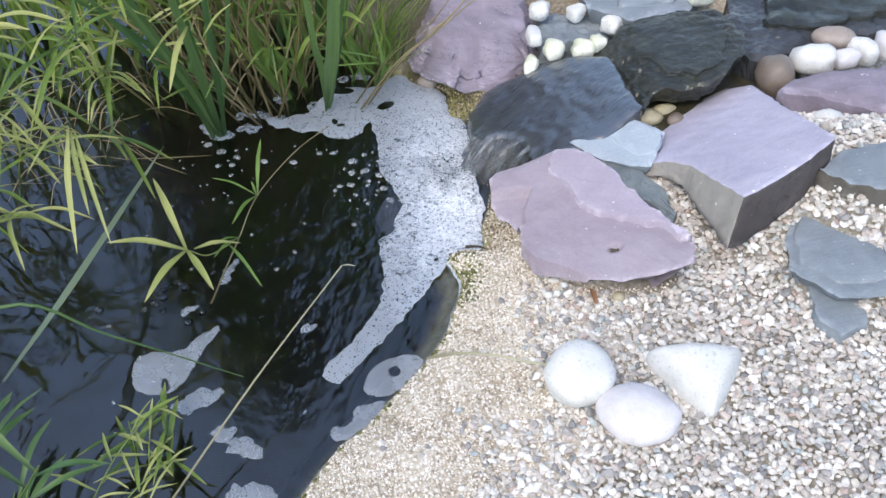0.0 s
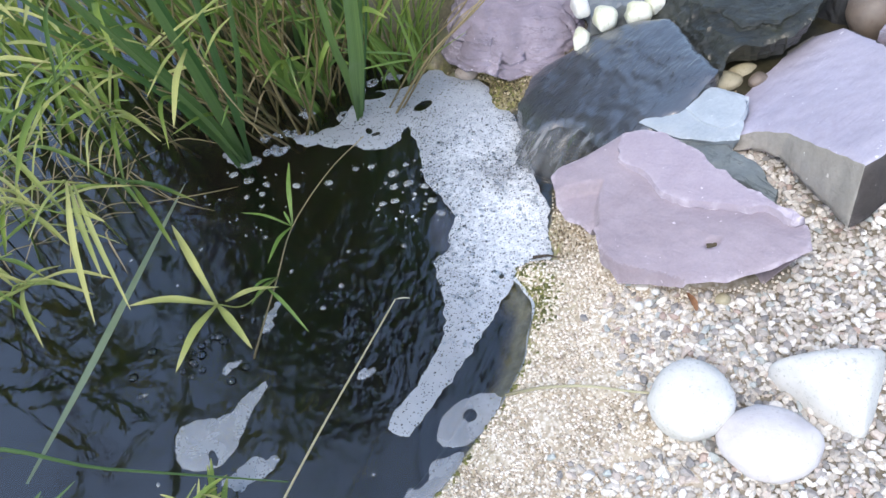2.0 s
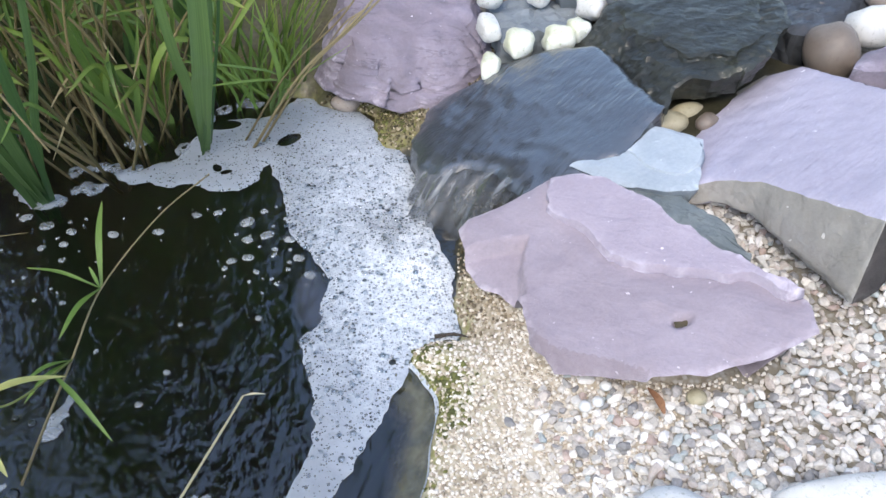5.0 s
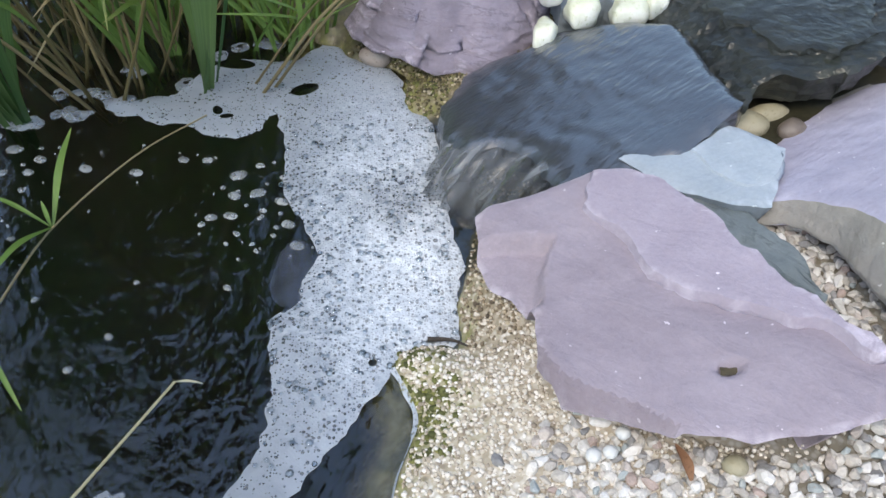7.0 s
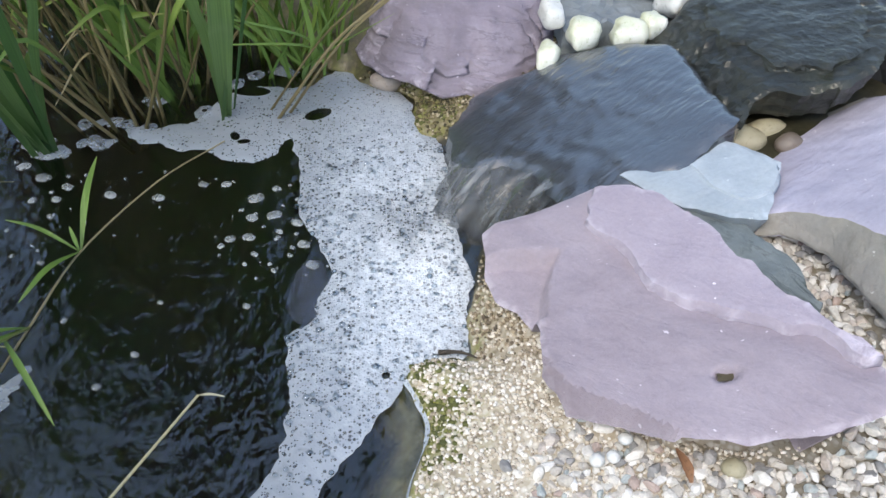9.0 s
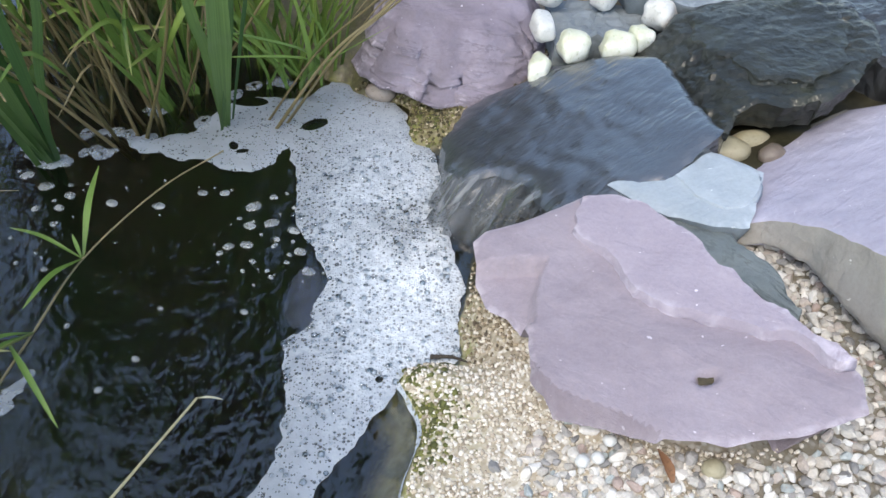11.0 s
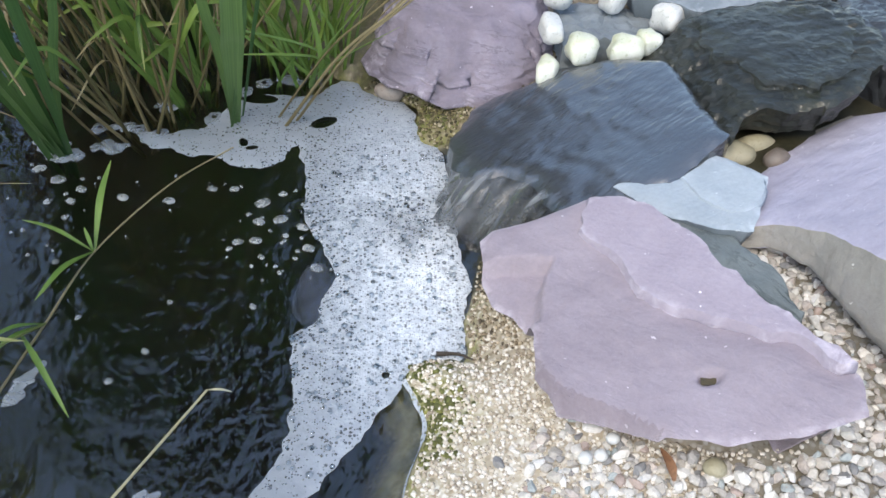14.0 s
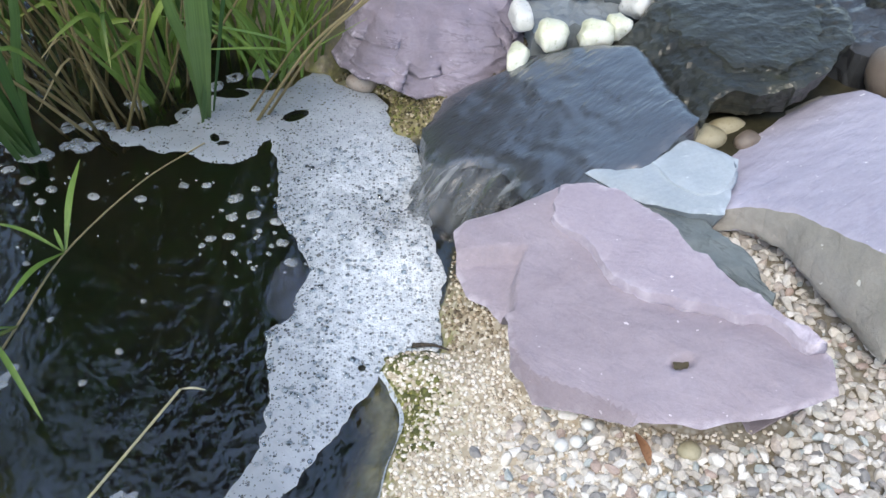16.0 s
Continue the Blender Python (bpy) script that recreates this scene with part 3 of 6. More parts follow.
def spaced(lo, hi, near_lo, near_hi, step, growth=1.35):
    """Grid lines: step apart in the near stretch, wider and wider outside it."""
    line = list(np.arange(near_lo, near_hi + step / 2, step))
    s = step
    while line[-1] < hi:
        s *= growth
        line.append(line[-1] + s)
    s = step
    while line[0] > lo:
        s *= growth
        line.insert(0, line[0] - s)
    return np.array(line)


def build_ground():
    gx, gy = spaced(-60, 60, -0.5, 0.75, 0.011), spaced(-60, 60, -0.7, 0.85, 0.011)
    X, Y = np.meshgrid(gx, gy)
    Z = ground_height(X.ravel(), Y.ravel()).reshape(X.shape)
    near = (np.abs(X) < 2) & (np.abs(Y) < 2)
    bumps = np.array([fractal(x * 18, y * 18, 1.0, 3) * 0.004 if n else 0.0 for x, y, n in zip(X.ravel(), Y.ravel(), near.ravel())]).reshape(X.shape)
    Z = Z + bumps * np.where(Z > 0, np.clip(Z / 0.02, 0, 1), 1.0)
    n, k = X.shape
    verts = np.stack([X.ravel(), Y.ravel(), Z.ravel()], 1)
    idx = np.arange(n * k).reshape(n, k)
    faces = np.stack([idx[:-1, :-1].ravel(), idx[:-1, 1:].ravel(), idx[1:, 1:].ravel(), idx[1:, :-1].ravel()], 1)
    me = bpy.data.meshes.new("ground")
    me.from_pydata(verts.tolist(), [], faces.tolist())
    me.update()
    d = away(SHORE, X.ravel(), Y.ravel())
    wet = inside(SHORE, X.ravel(), Y.ravel())
    x, y = X.ravel(), Y.ravel()
    moss = np.where(wet, 0.8 * np.exp(-d / 0.03), np.exp(-d / 0.016) * 1.1 + 0.9 * np.exp(-(((x + 0.025) / 0.03) ** 2 + ((y + 0.07) / 0.045) ** 2)))
    moss *= np.where((y < -0.2) & (y > -0.6), 0.7, 1.0)
    moss = np.where((y > 0.36) & (x < 0.1) & ~wet, np.clip(0.9 - d / 0.3, 0.35, 1), moss)
    under_fall = (y > 0.10) & (y < 0.37) & (x > -0.06) & (x < 0.12)
    moss = np.where(under_fall, 0.0, moss)
    damp = np.where(wet, 1.0, np.where((np.abs(x - 0.06) < 0.06) & (np.abs(y - 0.24) < 0.13), 1.0, 0.0))
    damp = np.maximum(damp, np.exp(-(((x - 0.03) / 0.035) ** 2 + ((y - 0.06) / 0.07) ** 2) * 0.9) * 0.5)
    damp = np.maximum(damp, np.where((y > 0.12) & (x > -0.06) & ~wet, np.clip((y - 0.12) / 0.1, 0, 1) * np.clip((0.62 - x) / 0.1, 0, 1), 0))
    damp = np.where((y > 0.45) & (x < 0.12) & ~wet, 1.0, damp)
    earth_and_shade = np.clip((np.maximum(np.abs(x) - 0.9, np.abs(y) - 0.95)) / 0.4, 0, 1)
    earth_and_shade = np.maximum(earth_and_shade, np.where(wet, np.clip((d - 0.06) / 0.08, 0, 1), 0))
    # under the gravel, near-black stands for the shade between the stones
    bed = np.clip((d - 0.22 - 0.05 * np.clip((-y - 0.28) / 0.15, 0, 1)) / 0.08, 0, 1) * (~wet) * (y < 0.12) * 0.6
    earth_and_shade = np.maximum(earth_and_shade, bed)
    earth_and_shade = np.maximum(earth_and_shade, np.where((y > 0.5) & (x < 0.15) & ~wet, 0.65, 0.0))
    earth_and_shade = np.where(under_fall | ((x > 0.26) & (x < 0.66) & (y > 0.16) & (y < 0.52)), 0.9, earth_and_shade)
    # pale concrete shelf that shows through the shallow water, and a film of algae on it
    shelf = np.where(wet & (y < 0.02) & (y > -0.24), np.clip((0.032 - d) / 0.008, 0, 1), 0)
    earth_and_shade = np.where(shelf > 0, earth_and_shade * (1 - shelf), earth_and_shade)
    # bed painted dark away from the shore, for light the deep water absorbs
    deep_shade = me.attributes.new("deep_shade", "FLOAT", "POINT")
    deep_shade.data.foreach_set("value", np.where(wet, np.clip((d - np.where(y < -0.20, 0.004, 0.034)) / 0.015, 0, 1), 0.0) * (1 - shelf))
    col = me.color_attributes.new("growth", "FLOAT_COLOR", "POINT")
    col.data.foreach_set("color", np.stack([moss, damp, earth_and_shade, shelf], 1).ravel())
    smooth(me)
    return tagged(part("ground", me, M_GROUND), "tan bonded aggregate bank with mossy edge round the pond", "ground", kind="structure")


ground = build_ground()


# ---- water ----
def build_water():
    """The pond's level sheet, finely gridded near the fall for its small waves."""
    gx, gy = spaced(-2.8, 0.12, -0.55, 0.10, 0.012, 1.3), spaced(-1.5, 1.7, -0.5, 0.7, 0.012, 1.3)
    verts, n, k = [], len(gy), len(gx)
    for y in gy:
        for x in gx:
            r = math.hypot(x + 0.02, y - 0.23)
            z = 0.0035 * math.exp(-r / 0.22) * fractal(x * 26, y * 26, 5.0, 2) + 0.0006 * fractal(x * 14, y * 14, 2.0, 2)
            r2 = math.hypot(x + 0.58, y + 0.04)
            z += 0.0008 * math.exp(-r2 / 0.07) * math.cos(r2 * 330)
            verts.append((x, y, z))
    faces = [(j * k + i, j * k + i + 1, j * k + k + i + 1, j * k + k + i) for j in range(n - 1) for i in range(k - 1)]
    return tagged(part("water", mesh_from("water", verts, faces), M_WATER), "dark still pond water rippled below the little fall", "water", kind="structure")


water = build_water()


# ---- stones ----
STONES = []  # plan outlines, for the gravel to keep clear of


def stone(name, outline, top, bottom, material, label, res=0.008, seed=1.0, jag=0.006, relief=0.0025, steps=6, batter=0.004, dome=(0.004, 0.008), terrace=0.0, extra=None, side_rule=None, category="stone", group="", parent=None, strata=0.0, top_rule=None, crisp=False):
    """A split stone: an outline in plan, a tilted top, and rough layered sides down to its underside."""
    edge = dense(outline, res * 1.1, jag, seed)
    pts, tris, rim = triangulated(edge, res, int(seed * 7))
    px, py = np.array([p[0] for p in pts]), np.array([p[1] for p in pts])
    d = away(edge, px, py)
    verts = []
    for (x, y), e in zip(pts, d):
        z = top(x, y)
        f = fractal(x * 17, y * 17, seed, 4)
        z += relief * f + relief * 0.4 * fractal(x * 70, y * 70, seed + 4, 3)
        if terrace:
            z += terrace * (math.floor(fractal(x * 9, y * 22, seed + 9, 3) * 3) / 3)
        if extra:
            z += extra(x, y)
        z -= dome[0] * math.exp(-e / dome[1])
        verts.append((x, y, z))
    cx, cy = float(np.mean([p[0] for p in edge])), float(np.mean([p[1] for p in edge]))
    faces, mats = [tuple(t) for t in tris], [top_rule(*(sum(pts[i][k] for i in t) / 3 for k in (0, 1))) if top_rule else 0 for t in tris]
    ring = list(rim)
    n = len(ring)
    for s in range(1, steps + 1):
        f = s / steps
        after = []
        for i, r in enumerate(rim):
            x, y, z0 = verts[r]
            x0, y0, _ = verts[rim[i - 1]]
            x1, y1, _ = verts[rim[(i + 1) % n]]
            nx, ny = y1 - y0, x0 - x1
            length = math.hypot(nx, ny) + 1e-9
            zb = bottom(x, y) if callable(bottom) else bottom
            z = z0 + (min(zb, z0 - 0.004) - z0) * f
            out = batter * f + 0.5 * jag * fractal(x * 14 + 5, y * 14, z * 160 + seed, 3) * min(1.0, 2 * f) + 0.25 * jag * fractal(x * 60, y * 60, z * 220 + seed, 2)
            out += strata * (noise.noise(Vector((x * 3, y * 3, z * 200 + 2.5 * noise.noise(Vector((x * 11, y * 11, 1.0))) + seed))) + 0.5 * noise.noise(Vector((x * 9, y * 9, z * 90 + seed)))) * min(1.0, 4 * f)
            out = min(out, 0.003) if batter < 0 else out
            after.append(len(verts))
            verts.append((x + nx / length * out, y + ny / length * out, z))
        for i in range(n):
            j = (i + 1) % n
            faces.append((ring[i], after[i], after[j], ring[j]))
            m = 1 if isinstance(material, (list, tuple)) else 0
            if side_rule:
                x0, y0, _ = verts[rim[i]]
                x1, y1, _ = verts[rim[j]]
                m = side_rule(y1 - y0, x0 - x1, (x0 + x1) / 2, (y0 + y1) / 2)
            mats.append(m)
        ring = after
    base = len(verts)
    low = min(v[2] for v in verts)
    verts.append((cx, cy, low))
    for i in range(n):
        faces.append((ring[i], base, ring[(i + 1) % n]))
        mats.append(0)
    me = mesh_from(name, verts, faces, (cx, cy, low))
    for m in material if isinstance(material, (list, tuple)) else [material]:
        me.materials.append(m)
    me.polygons.foreach_set("material_index", mats)
    if crisp:
        me.polygons.foreach_set("use_smooth", [False] * len(me.polygons))
    ob = new(name, me)
    ob.location = (cx, cy, low)
    mark = me.attributes.new("sharp_edge", "BOOLEAN", "EDGE")
    rims = set(rim)
    mark.data.foreach_set("value", [e.vertices[0] in rims and e.vertices[1] in rims for e in me.edges])
    if parent is not None:
        ob.location -= parent.location
        ob.parent = parent
        ob["label"] = label
        return ob
    STONES.append(edge)
    return tagged(ob, label, category, group)


def bank(x, y):
    return float(ground_height([x], [y])[0])


# the large lilac slab that leans over the pond's edge
SLAB = [(0.019, 0.119), (0.035, 0.129), (0.081, 0.134), (0.141, 0.146), (0.167, 0.138), (0.194, 0.115), (0.22, 0.072), (0.237, 0.025), (0.258, -0.027), (0.281, -0.076), (0.304, -0.115), (0.312, -0.141),
        (0.303, -0.181), (0.255, -0.188), (0.193, -0.182), (0.144, -0.163), (0.112, -0.14), (0.069, -0.111), (0.053, -0.072), (0.059, -0.026), (0.043, 0.016), (0.026, 0.041), (0.018, 0.072)]
RAISED = [(0.122, 0.095), (0.132, 0.072), (0.143, 0.054), (0.156, 0.024), (0.16, -0.008), (0.179, -0.034), (0.226, -0.063), (0.273, -0.097), (0.298, -0.132), (0.306, -0.136),
          (0.299, -0.115), (0.276, -0.076), (0.253, -0.027), (0.232, 0.025), (0.215, 0.07), (0.189, 0.111), (0.163, 0.132), (0.138, 0.138), (0.126, 0.12)]
NOTCH = [(-0.02, 0.088), (0.045, 0.080), (0.088, 0.066), (0.072, 0.03), (0.064, -0.01), (0.03, -0.02), (-0.02, 0.03)]
PIT = (0.197, -0.116)
CHIPPED = [(0.046, -0.040), (0.057, -0.058), (0.069, -0.088), (0.094, -0.112), (0.120, -0.132), (0.147, -0.158), (0.140, -0.19), (0.05, -0.14), (0.03, -0.06)]
LEDGE = [(0.122, 0.095), (0.143, 0.054), (0.156, 0.024), (0.16, -0.008), (0.179, -0.034), (0.226, -0.063), (0.273, -0.097), (0.298, -0.132)]


def slab_shape(x, y):
    # hollow along the foot of the upper layer
    e = float(away(LEDGE, [x], [y], False)[0])
    hollow = -0.0045 * math.exp(-((e / 0.016) ** 2)) * min(1.0, max(0.0, (x - 0.13) / 0.08))
    if x > 0.17 and (x - PIT[0]) ** 2 + (y - PIT[1]) ** 2 > 0.0009:
        return hollow
    d = float(away(NOTCH, [x], [y])[0])
    d = d if inside(NOTCH, [x], [y])[0] else -d
    t = min(1.0, max(0.0, d / 0.0028 + 0.5))
    low = min(0.024, 0.95 * float(away(CHIPPED[:6], [x], [y], False)[0])) if inside(CHIPPED, [x], [y])[0] else 0.0
    pit = math.exp(-((((x - PIT[0]) / 0.009) ** 2 + ((y - PIT[1]) / 0.0055) ** 2) ** 2))
    return hollow - 0.021 * t * t * (3 - 2 * t) - 0.014 * pit - low


slab = stone("slate_slab", SLAB, lambda x, y: 0.064 + 0.28 * x, lambda x, y: max(0.02 + 0.16 * x, bank(x, y) - 0.004), [M_LILAC, M_LILAC_BROKEN_SHADE], "large flat lilac slate slab with a stepped ledge and small pit", res=0.0042, seed=1.3, jag=0.0028, relief=0.0018, extra=slab_shape, dome=(0.003, 0.005), batter=-0.05, top_rule=lambda x, y: int(inside(CHIPPED, [x], [y])[0]))
stone("raised_layer", RAISED, lambda x, y: 0.0725 + 0.28 * x, lambda x, y: 0.056 + 0.28 * x, M_LILAC_LAYER, "paler upper layer of the slab", res=0.0055, seed=1.7, jag=0.005, relief=0.0012, dome=(0.0012, 0.004), batter=0.003, steps=2, parent=slab)
# small dark disc painted for the shade inside the hole
part("pit_dirt", mesh_from("pit_dirt", [(PIT[0], PIT[1], 0.0)] + [(PIT[0] + r * math.cos(a), PIT[1] + 0.6 * r * math.sin(a), 0.0015 * math.sin(3 * a)) for a, r in ((0.4 * math.pi * i / 2, 0.0085 + 0.002 * math.sin(i * 2.3)) for i in range(10))], [(0, 1 + i, 1 + (i + 1) % 10) for i in range(10)]), M_PIT_SHADE, slab, "dark disc standing for shade in the pit").location = Vector((0, 0, 0.1125)) - slab.location

# the wet slab that the stream runs over
stone("spill_slab", [(0.001, 0.346), (0.017, 0.358), (0.035, 0.394), (0.067, 0.413), (0.108, 0.419), (0.159, 0.436), (0.223, 0.424), (0.281, 0.396), (0.293, 0.347), (0.30, 0.279), (0.312, 0.218), (0.27, 0.18), (0.235, 0.16), (0.173, 0.145), (0.11, 0.145), (0.103, 0.165), (0.090, 0.217), (0.055, 0.244), (0.018, 0.250), (0.002, 0.285)],
      lambda x, y: 0.045 + 0.30 * x, lambda x, y: max(-0.01, 0.0 + 0.2 * x), M_WET, "wet dark slate slab with stream water sliding over it", res=0.006, seed=2.1, jag=0.004, relief=0.0022, dome=(0.008, 0.008))

def rough_edge(x, y):
    """The ragged slate falls away in broken steps towards the stream."""
    d = (x - 0.272) * 0.985 + (y - 0.437) * 0.172
    f = min(1.0, max(0.0, 1 - (d + 0.012 * fractal(x * 30, y * 30, 2.0, 3)) / 0.055))
    return -0.030 * (0.5 * f + 0.5 * math.floor(f * 4) / 4) + 0.0025 * fractal(x * 26 + 60 * y, y * 50, 7.0, 3)


rough = stone("rough_slate", [(0.270, 0.437), (0.339, 0.475), (0.44, 0.473), (0.51, 0.455), (0.535, 0.36), (0.522, 0.300), (0.484, 0.262), (0.428, 0.228), (0.343, 0.248), (0.322, 0.220), (0.296, 0.230), (0.281, 0.30), (0.270, 0.36)],
      lambda x, y: 0.078 + 0.2 * x, lambda x, y: 0.05 + 0.14 * x, M_WET_ROUGH, "wet black slate with ragged split edges beside the stream", res=0.0048, seed=3.7, jag=0.008, relief=0.0035, terrace=0.003, dome=(0.005, 0.006), steps=6, batter=-0.02, extra=rough_edge, crisp=True)

pale = stone("pale_slate", [(0.172, 0.168), (0.194, 0.184), (0.243, 0.192), (0.293, 0.209), (0.325, 0.180), (0.345, 0.160), (0.322, 0.112), (0.300, 0.074), (0.268, 0.080), (0.225, 0.107), (0.191, 0.145)],
      lambda x, y: 0.086 + 0.1 * x, 0.06, M_BLUE, "pale blue slate wedged below the lilac block", batter=-0.02, res=0.006, seed=4.2, jag=0.004, relief=0.002)

stone("thin_slate", [(0.20, 0.135), (0.232, 0.123), (0.255, 0.10), (0.285, 0.08), (0.312, 0.03), (0.322, -0.025), (0.308, -0.045), (0.282, 0.005), (0.25, 0.05), (0.21, 0.10)],
      lambda x, y: 0.076 + 0.09 * x - 0.05 * (0.05 - y), lambda x, y: bank(x, y) - 0.01, M_GREEN, "green-grey slate sliver stuck between two stones", res=0.006, seed=4.9, jag=0.004, relief=0.004, terrace=0.006)


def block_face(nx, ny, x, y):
    """Side faces: weathered tan towards the pond, split and dark with painted shade elsewhere."""
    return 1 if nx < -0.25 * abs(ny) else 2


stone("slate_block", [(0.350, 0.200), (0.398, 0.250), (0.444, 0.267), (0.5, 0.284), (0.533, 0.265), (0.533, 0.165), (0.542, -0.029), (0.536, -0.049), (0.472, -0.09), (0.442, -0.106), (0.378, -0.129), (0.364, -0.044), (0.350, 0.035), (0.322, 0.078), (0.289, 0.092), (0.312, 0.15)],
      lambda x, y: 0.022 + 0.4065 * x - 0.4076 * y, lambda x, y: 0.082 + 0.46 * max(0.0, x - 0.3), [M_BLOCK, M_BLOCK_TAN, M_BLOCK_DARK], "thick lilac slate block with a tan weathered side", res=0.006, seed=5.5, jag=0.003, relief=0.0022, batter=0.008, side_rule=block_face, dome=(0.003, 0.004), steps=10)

stone("purple_boulder", [(-0.062, 0.53), (-0.025, 0.492), (0.03, 0.468), (0.075, 0.462), (0.115, 0.49), (0.138, 0.56), (0.13, 0.64), (0.08, 0.69), (0.0, 0.68), (-0.05, 0.62)],
      lambda x, y: min(0.150, 0.098 + 0.05 * x + 0.42 * (y - 0.48)), lambda x, y: 0.035, M_PURPLE, "purple slate boulder with a layered front on the mossy bank", res=0.006, seed=6.1, jag=0.014, relief=0.004, dome=(0.012, 0.012), terrace=0.006, steps=20, batter=0.045, strata=0.0018)

stone("edge_slate", [(0.548, 0.188), (0.579, 0.218), (0.656, 0.23), (0.78, 0.225), (0.80, 0.15), (0.712, 0.10), (0.62, 0.15)], lambda x, y: 0.184 + 0.03 * (x - 0.6), lambda x, y: 0.12, M_PURPLE, "purple slate lying beside white cobbles", res=0.008, seed=7.3, jag=0.006, relief=0.004, dome=(0.012, 0.01))
stone("brown_edged_slate", [(0.512, -0.072), (0.56, -0.032), (0.653, -0.014), (0.75, -0.03), (0.74, -0.12), (0.611, -0.13), (0.55, -0.105)], lambda x, y: 0.221, lambda x, y: bank(x, y) - 0.01, [M_GREY, M_BROWNISH], "blue-grey slate with a brown broken edge", res=0.008, seed=8.3, jag=0.006, relief=0.003, steps=7)
flat_grey = stone("flat_grey_slate", [(0.485, -0.098), (0.505, -0.094), (0.587, -0.181), (0.62, -0.25), (0.553, -0.279), (0.49, -0.273), (0.437, -0.213), (0.456, -0.145)], lambda x, y: 0.153 + 0.03 * (x - 0.45), lambda x, y: bank(x, y) - 0.004, M_GREY, "flat blue-grey slate leaning on a smaller slate", batter=-0.03, res=0.007, seed=9.1, jag=0.004, relief=0.002)
stone("small_grey_slate", [(0.473, -0.206), (0.549, -0.247), (0.53, -0.303), (0.488, -0.318), (0.465, -0.287)], lambda x, y: 0.124, lambda x, y: bank(x, y) - 0.006, M_GREY, "small grey slate half buried in gravel", res=0.007, seed=9.7, jag=0.004, relief=0.002)

stone("raised_layer", [(0.340, 0.452), (0.43, 0.455), (0.488, 0.43), (0.505, 0.355), (0.470, 0.285), (0.425, 0.262), (0.372, 0.285), (0.352, 0.34), (0.325, 0.40)], lambda x, y: 0.0835 + 0.2 * x, lambda x, y: 0.070 + 0.2 * x, M_WET_ROUGH, "ragged upper layer of the wet slate", res=0.005, seed=3.2, jag=0.010, relief=0.003, dome=(0.003, 0.005), steps=3, parent=rough, crisp=True)
stone("raised_layer", [(0.492, -0.110), (0.508, -0.106), (0.575, -0.183), (0.60, -0.24), (0.553, -0.255), (0.500, -0.247), (0.458, -0.205), (0.468, -0.150)], lambda x, y: 0.1575 + 0.03 * (x - 0.45), lambda x, y: 0.150 + 0.03 * (x - 0.45), M_GREY, "thin upper layer of the grey slate", res=0.006, seed=9.4, jag=0.004, relief=0.0015, dome=(0.002, 0.005), steps=2, parent=flat_grey)

# upstream stones
upper = stone("stream_slate", [(0.536, 0.451), (0.52, 0.36), (0.56, 0.315), (0.66, 0.34), (0.76, 0.36), (0.95, 0.40), (1.0, 0.62), (0.8, 0.72), (0.6, 0.62)], lambda x, y: 0.15 + 0.05 * (x - 0.5), lambda x, y: 0.05, M_WET_STREAM, "dark wet slate at the top of the stream", res=0.008, seed=10.3, jag=0.010, relief=0.006, crisp=True, dome=(0.01, 0.012))
rear = stone("back_slate", [(0.27, 0.53), (0.353, 0.475), (0.47, 0.50), (0.56, 0.60), (0.5, 0.74), (0.33, 0.75), (0.25, 0.65)], lambda x, y: 0.15, lambda x, y: 0.06, M_GREY, "grey slate behind the white cobbles", batter=-0.03, res=0.010, seed=11.3, jag=0.008, relief=0.004)
stone("raised_layer", [(0.60, 0.40), (0.70, 0.385), (0.90, 0.43), (0.96, 0.60), (0.80, 0.68), (0.66, 0.58)], lambda x, y: 0.164 + 0.05 * (x - 0.5), lambda x, y: 0.145 + 0.05 * (x - 0.5), M_WET_ROUGH, "ragged upper layer of the wet slate", res=0.009, seed=10.9, jag=0.014, relief=0.005, terrace=0.006, steps=3, parent=upper)
stone("raised_layer", [(0.33, 0.52), (0.44, 0.525), (0.53, 0.61), (0.48, 0.72), (0.36, 0.72)], lambda x, y: 0.158, lambda x, y: 0.146, M_GREY, "upper layer of the grey slate", res=0.009, seed=11.9, jag=0.008, relief=0.003, steps=3, parent=rear)
stone("raised_layer", [(0.245, 0.165), (0.29, 0.195), (0.325, 0.165), (0.336, 0.150), (0.318, 0.112), (0.285, 0.102), (0.262, 0.13)], lambda x, y: 0.0895 + 0.1 * x, lambda x, y: 0.082 + 0.1 * x, M_BLUE, "thin upper layer of the pale slate", res=0.006, seed=4.6, jag=0.005, relief=0.0015, dome=(0.001, 0.004), steps=2, parent=pale)
stone("tilted_slate", [(0.165, 0.47), (0.30, 0.475), (0.33, 0.53), (0.26, 0.60), (0.17, 0.58)], lambda x, y: 0.105, lambda x, y: 0.04, M_GREY, "blue-grey slate behind a row of white pebbles", res=0.009, seed=12.3, jag=0.007, relief=0.005, terrace=0.014, crisp=True)


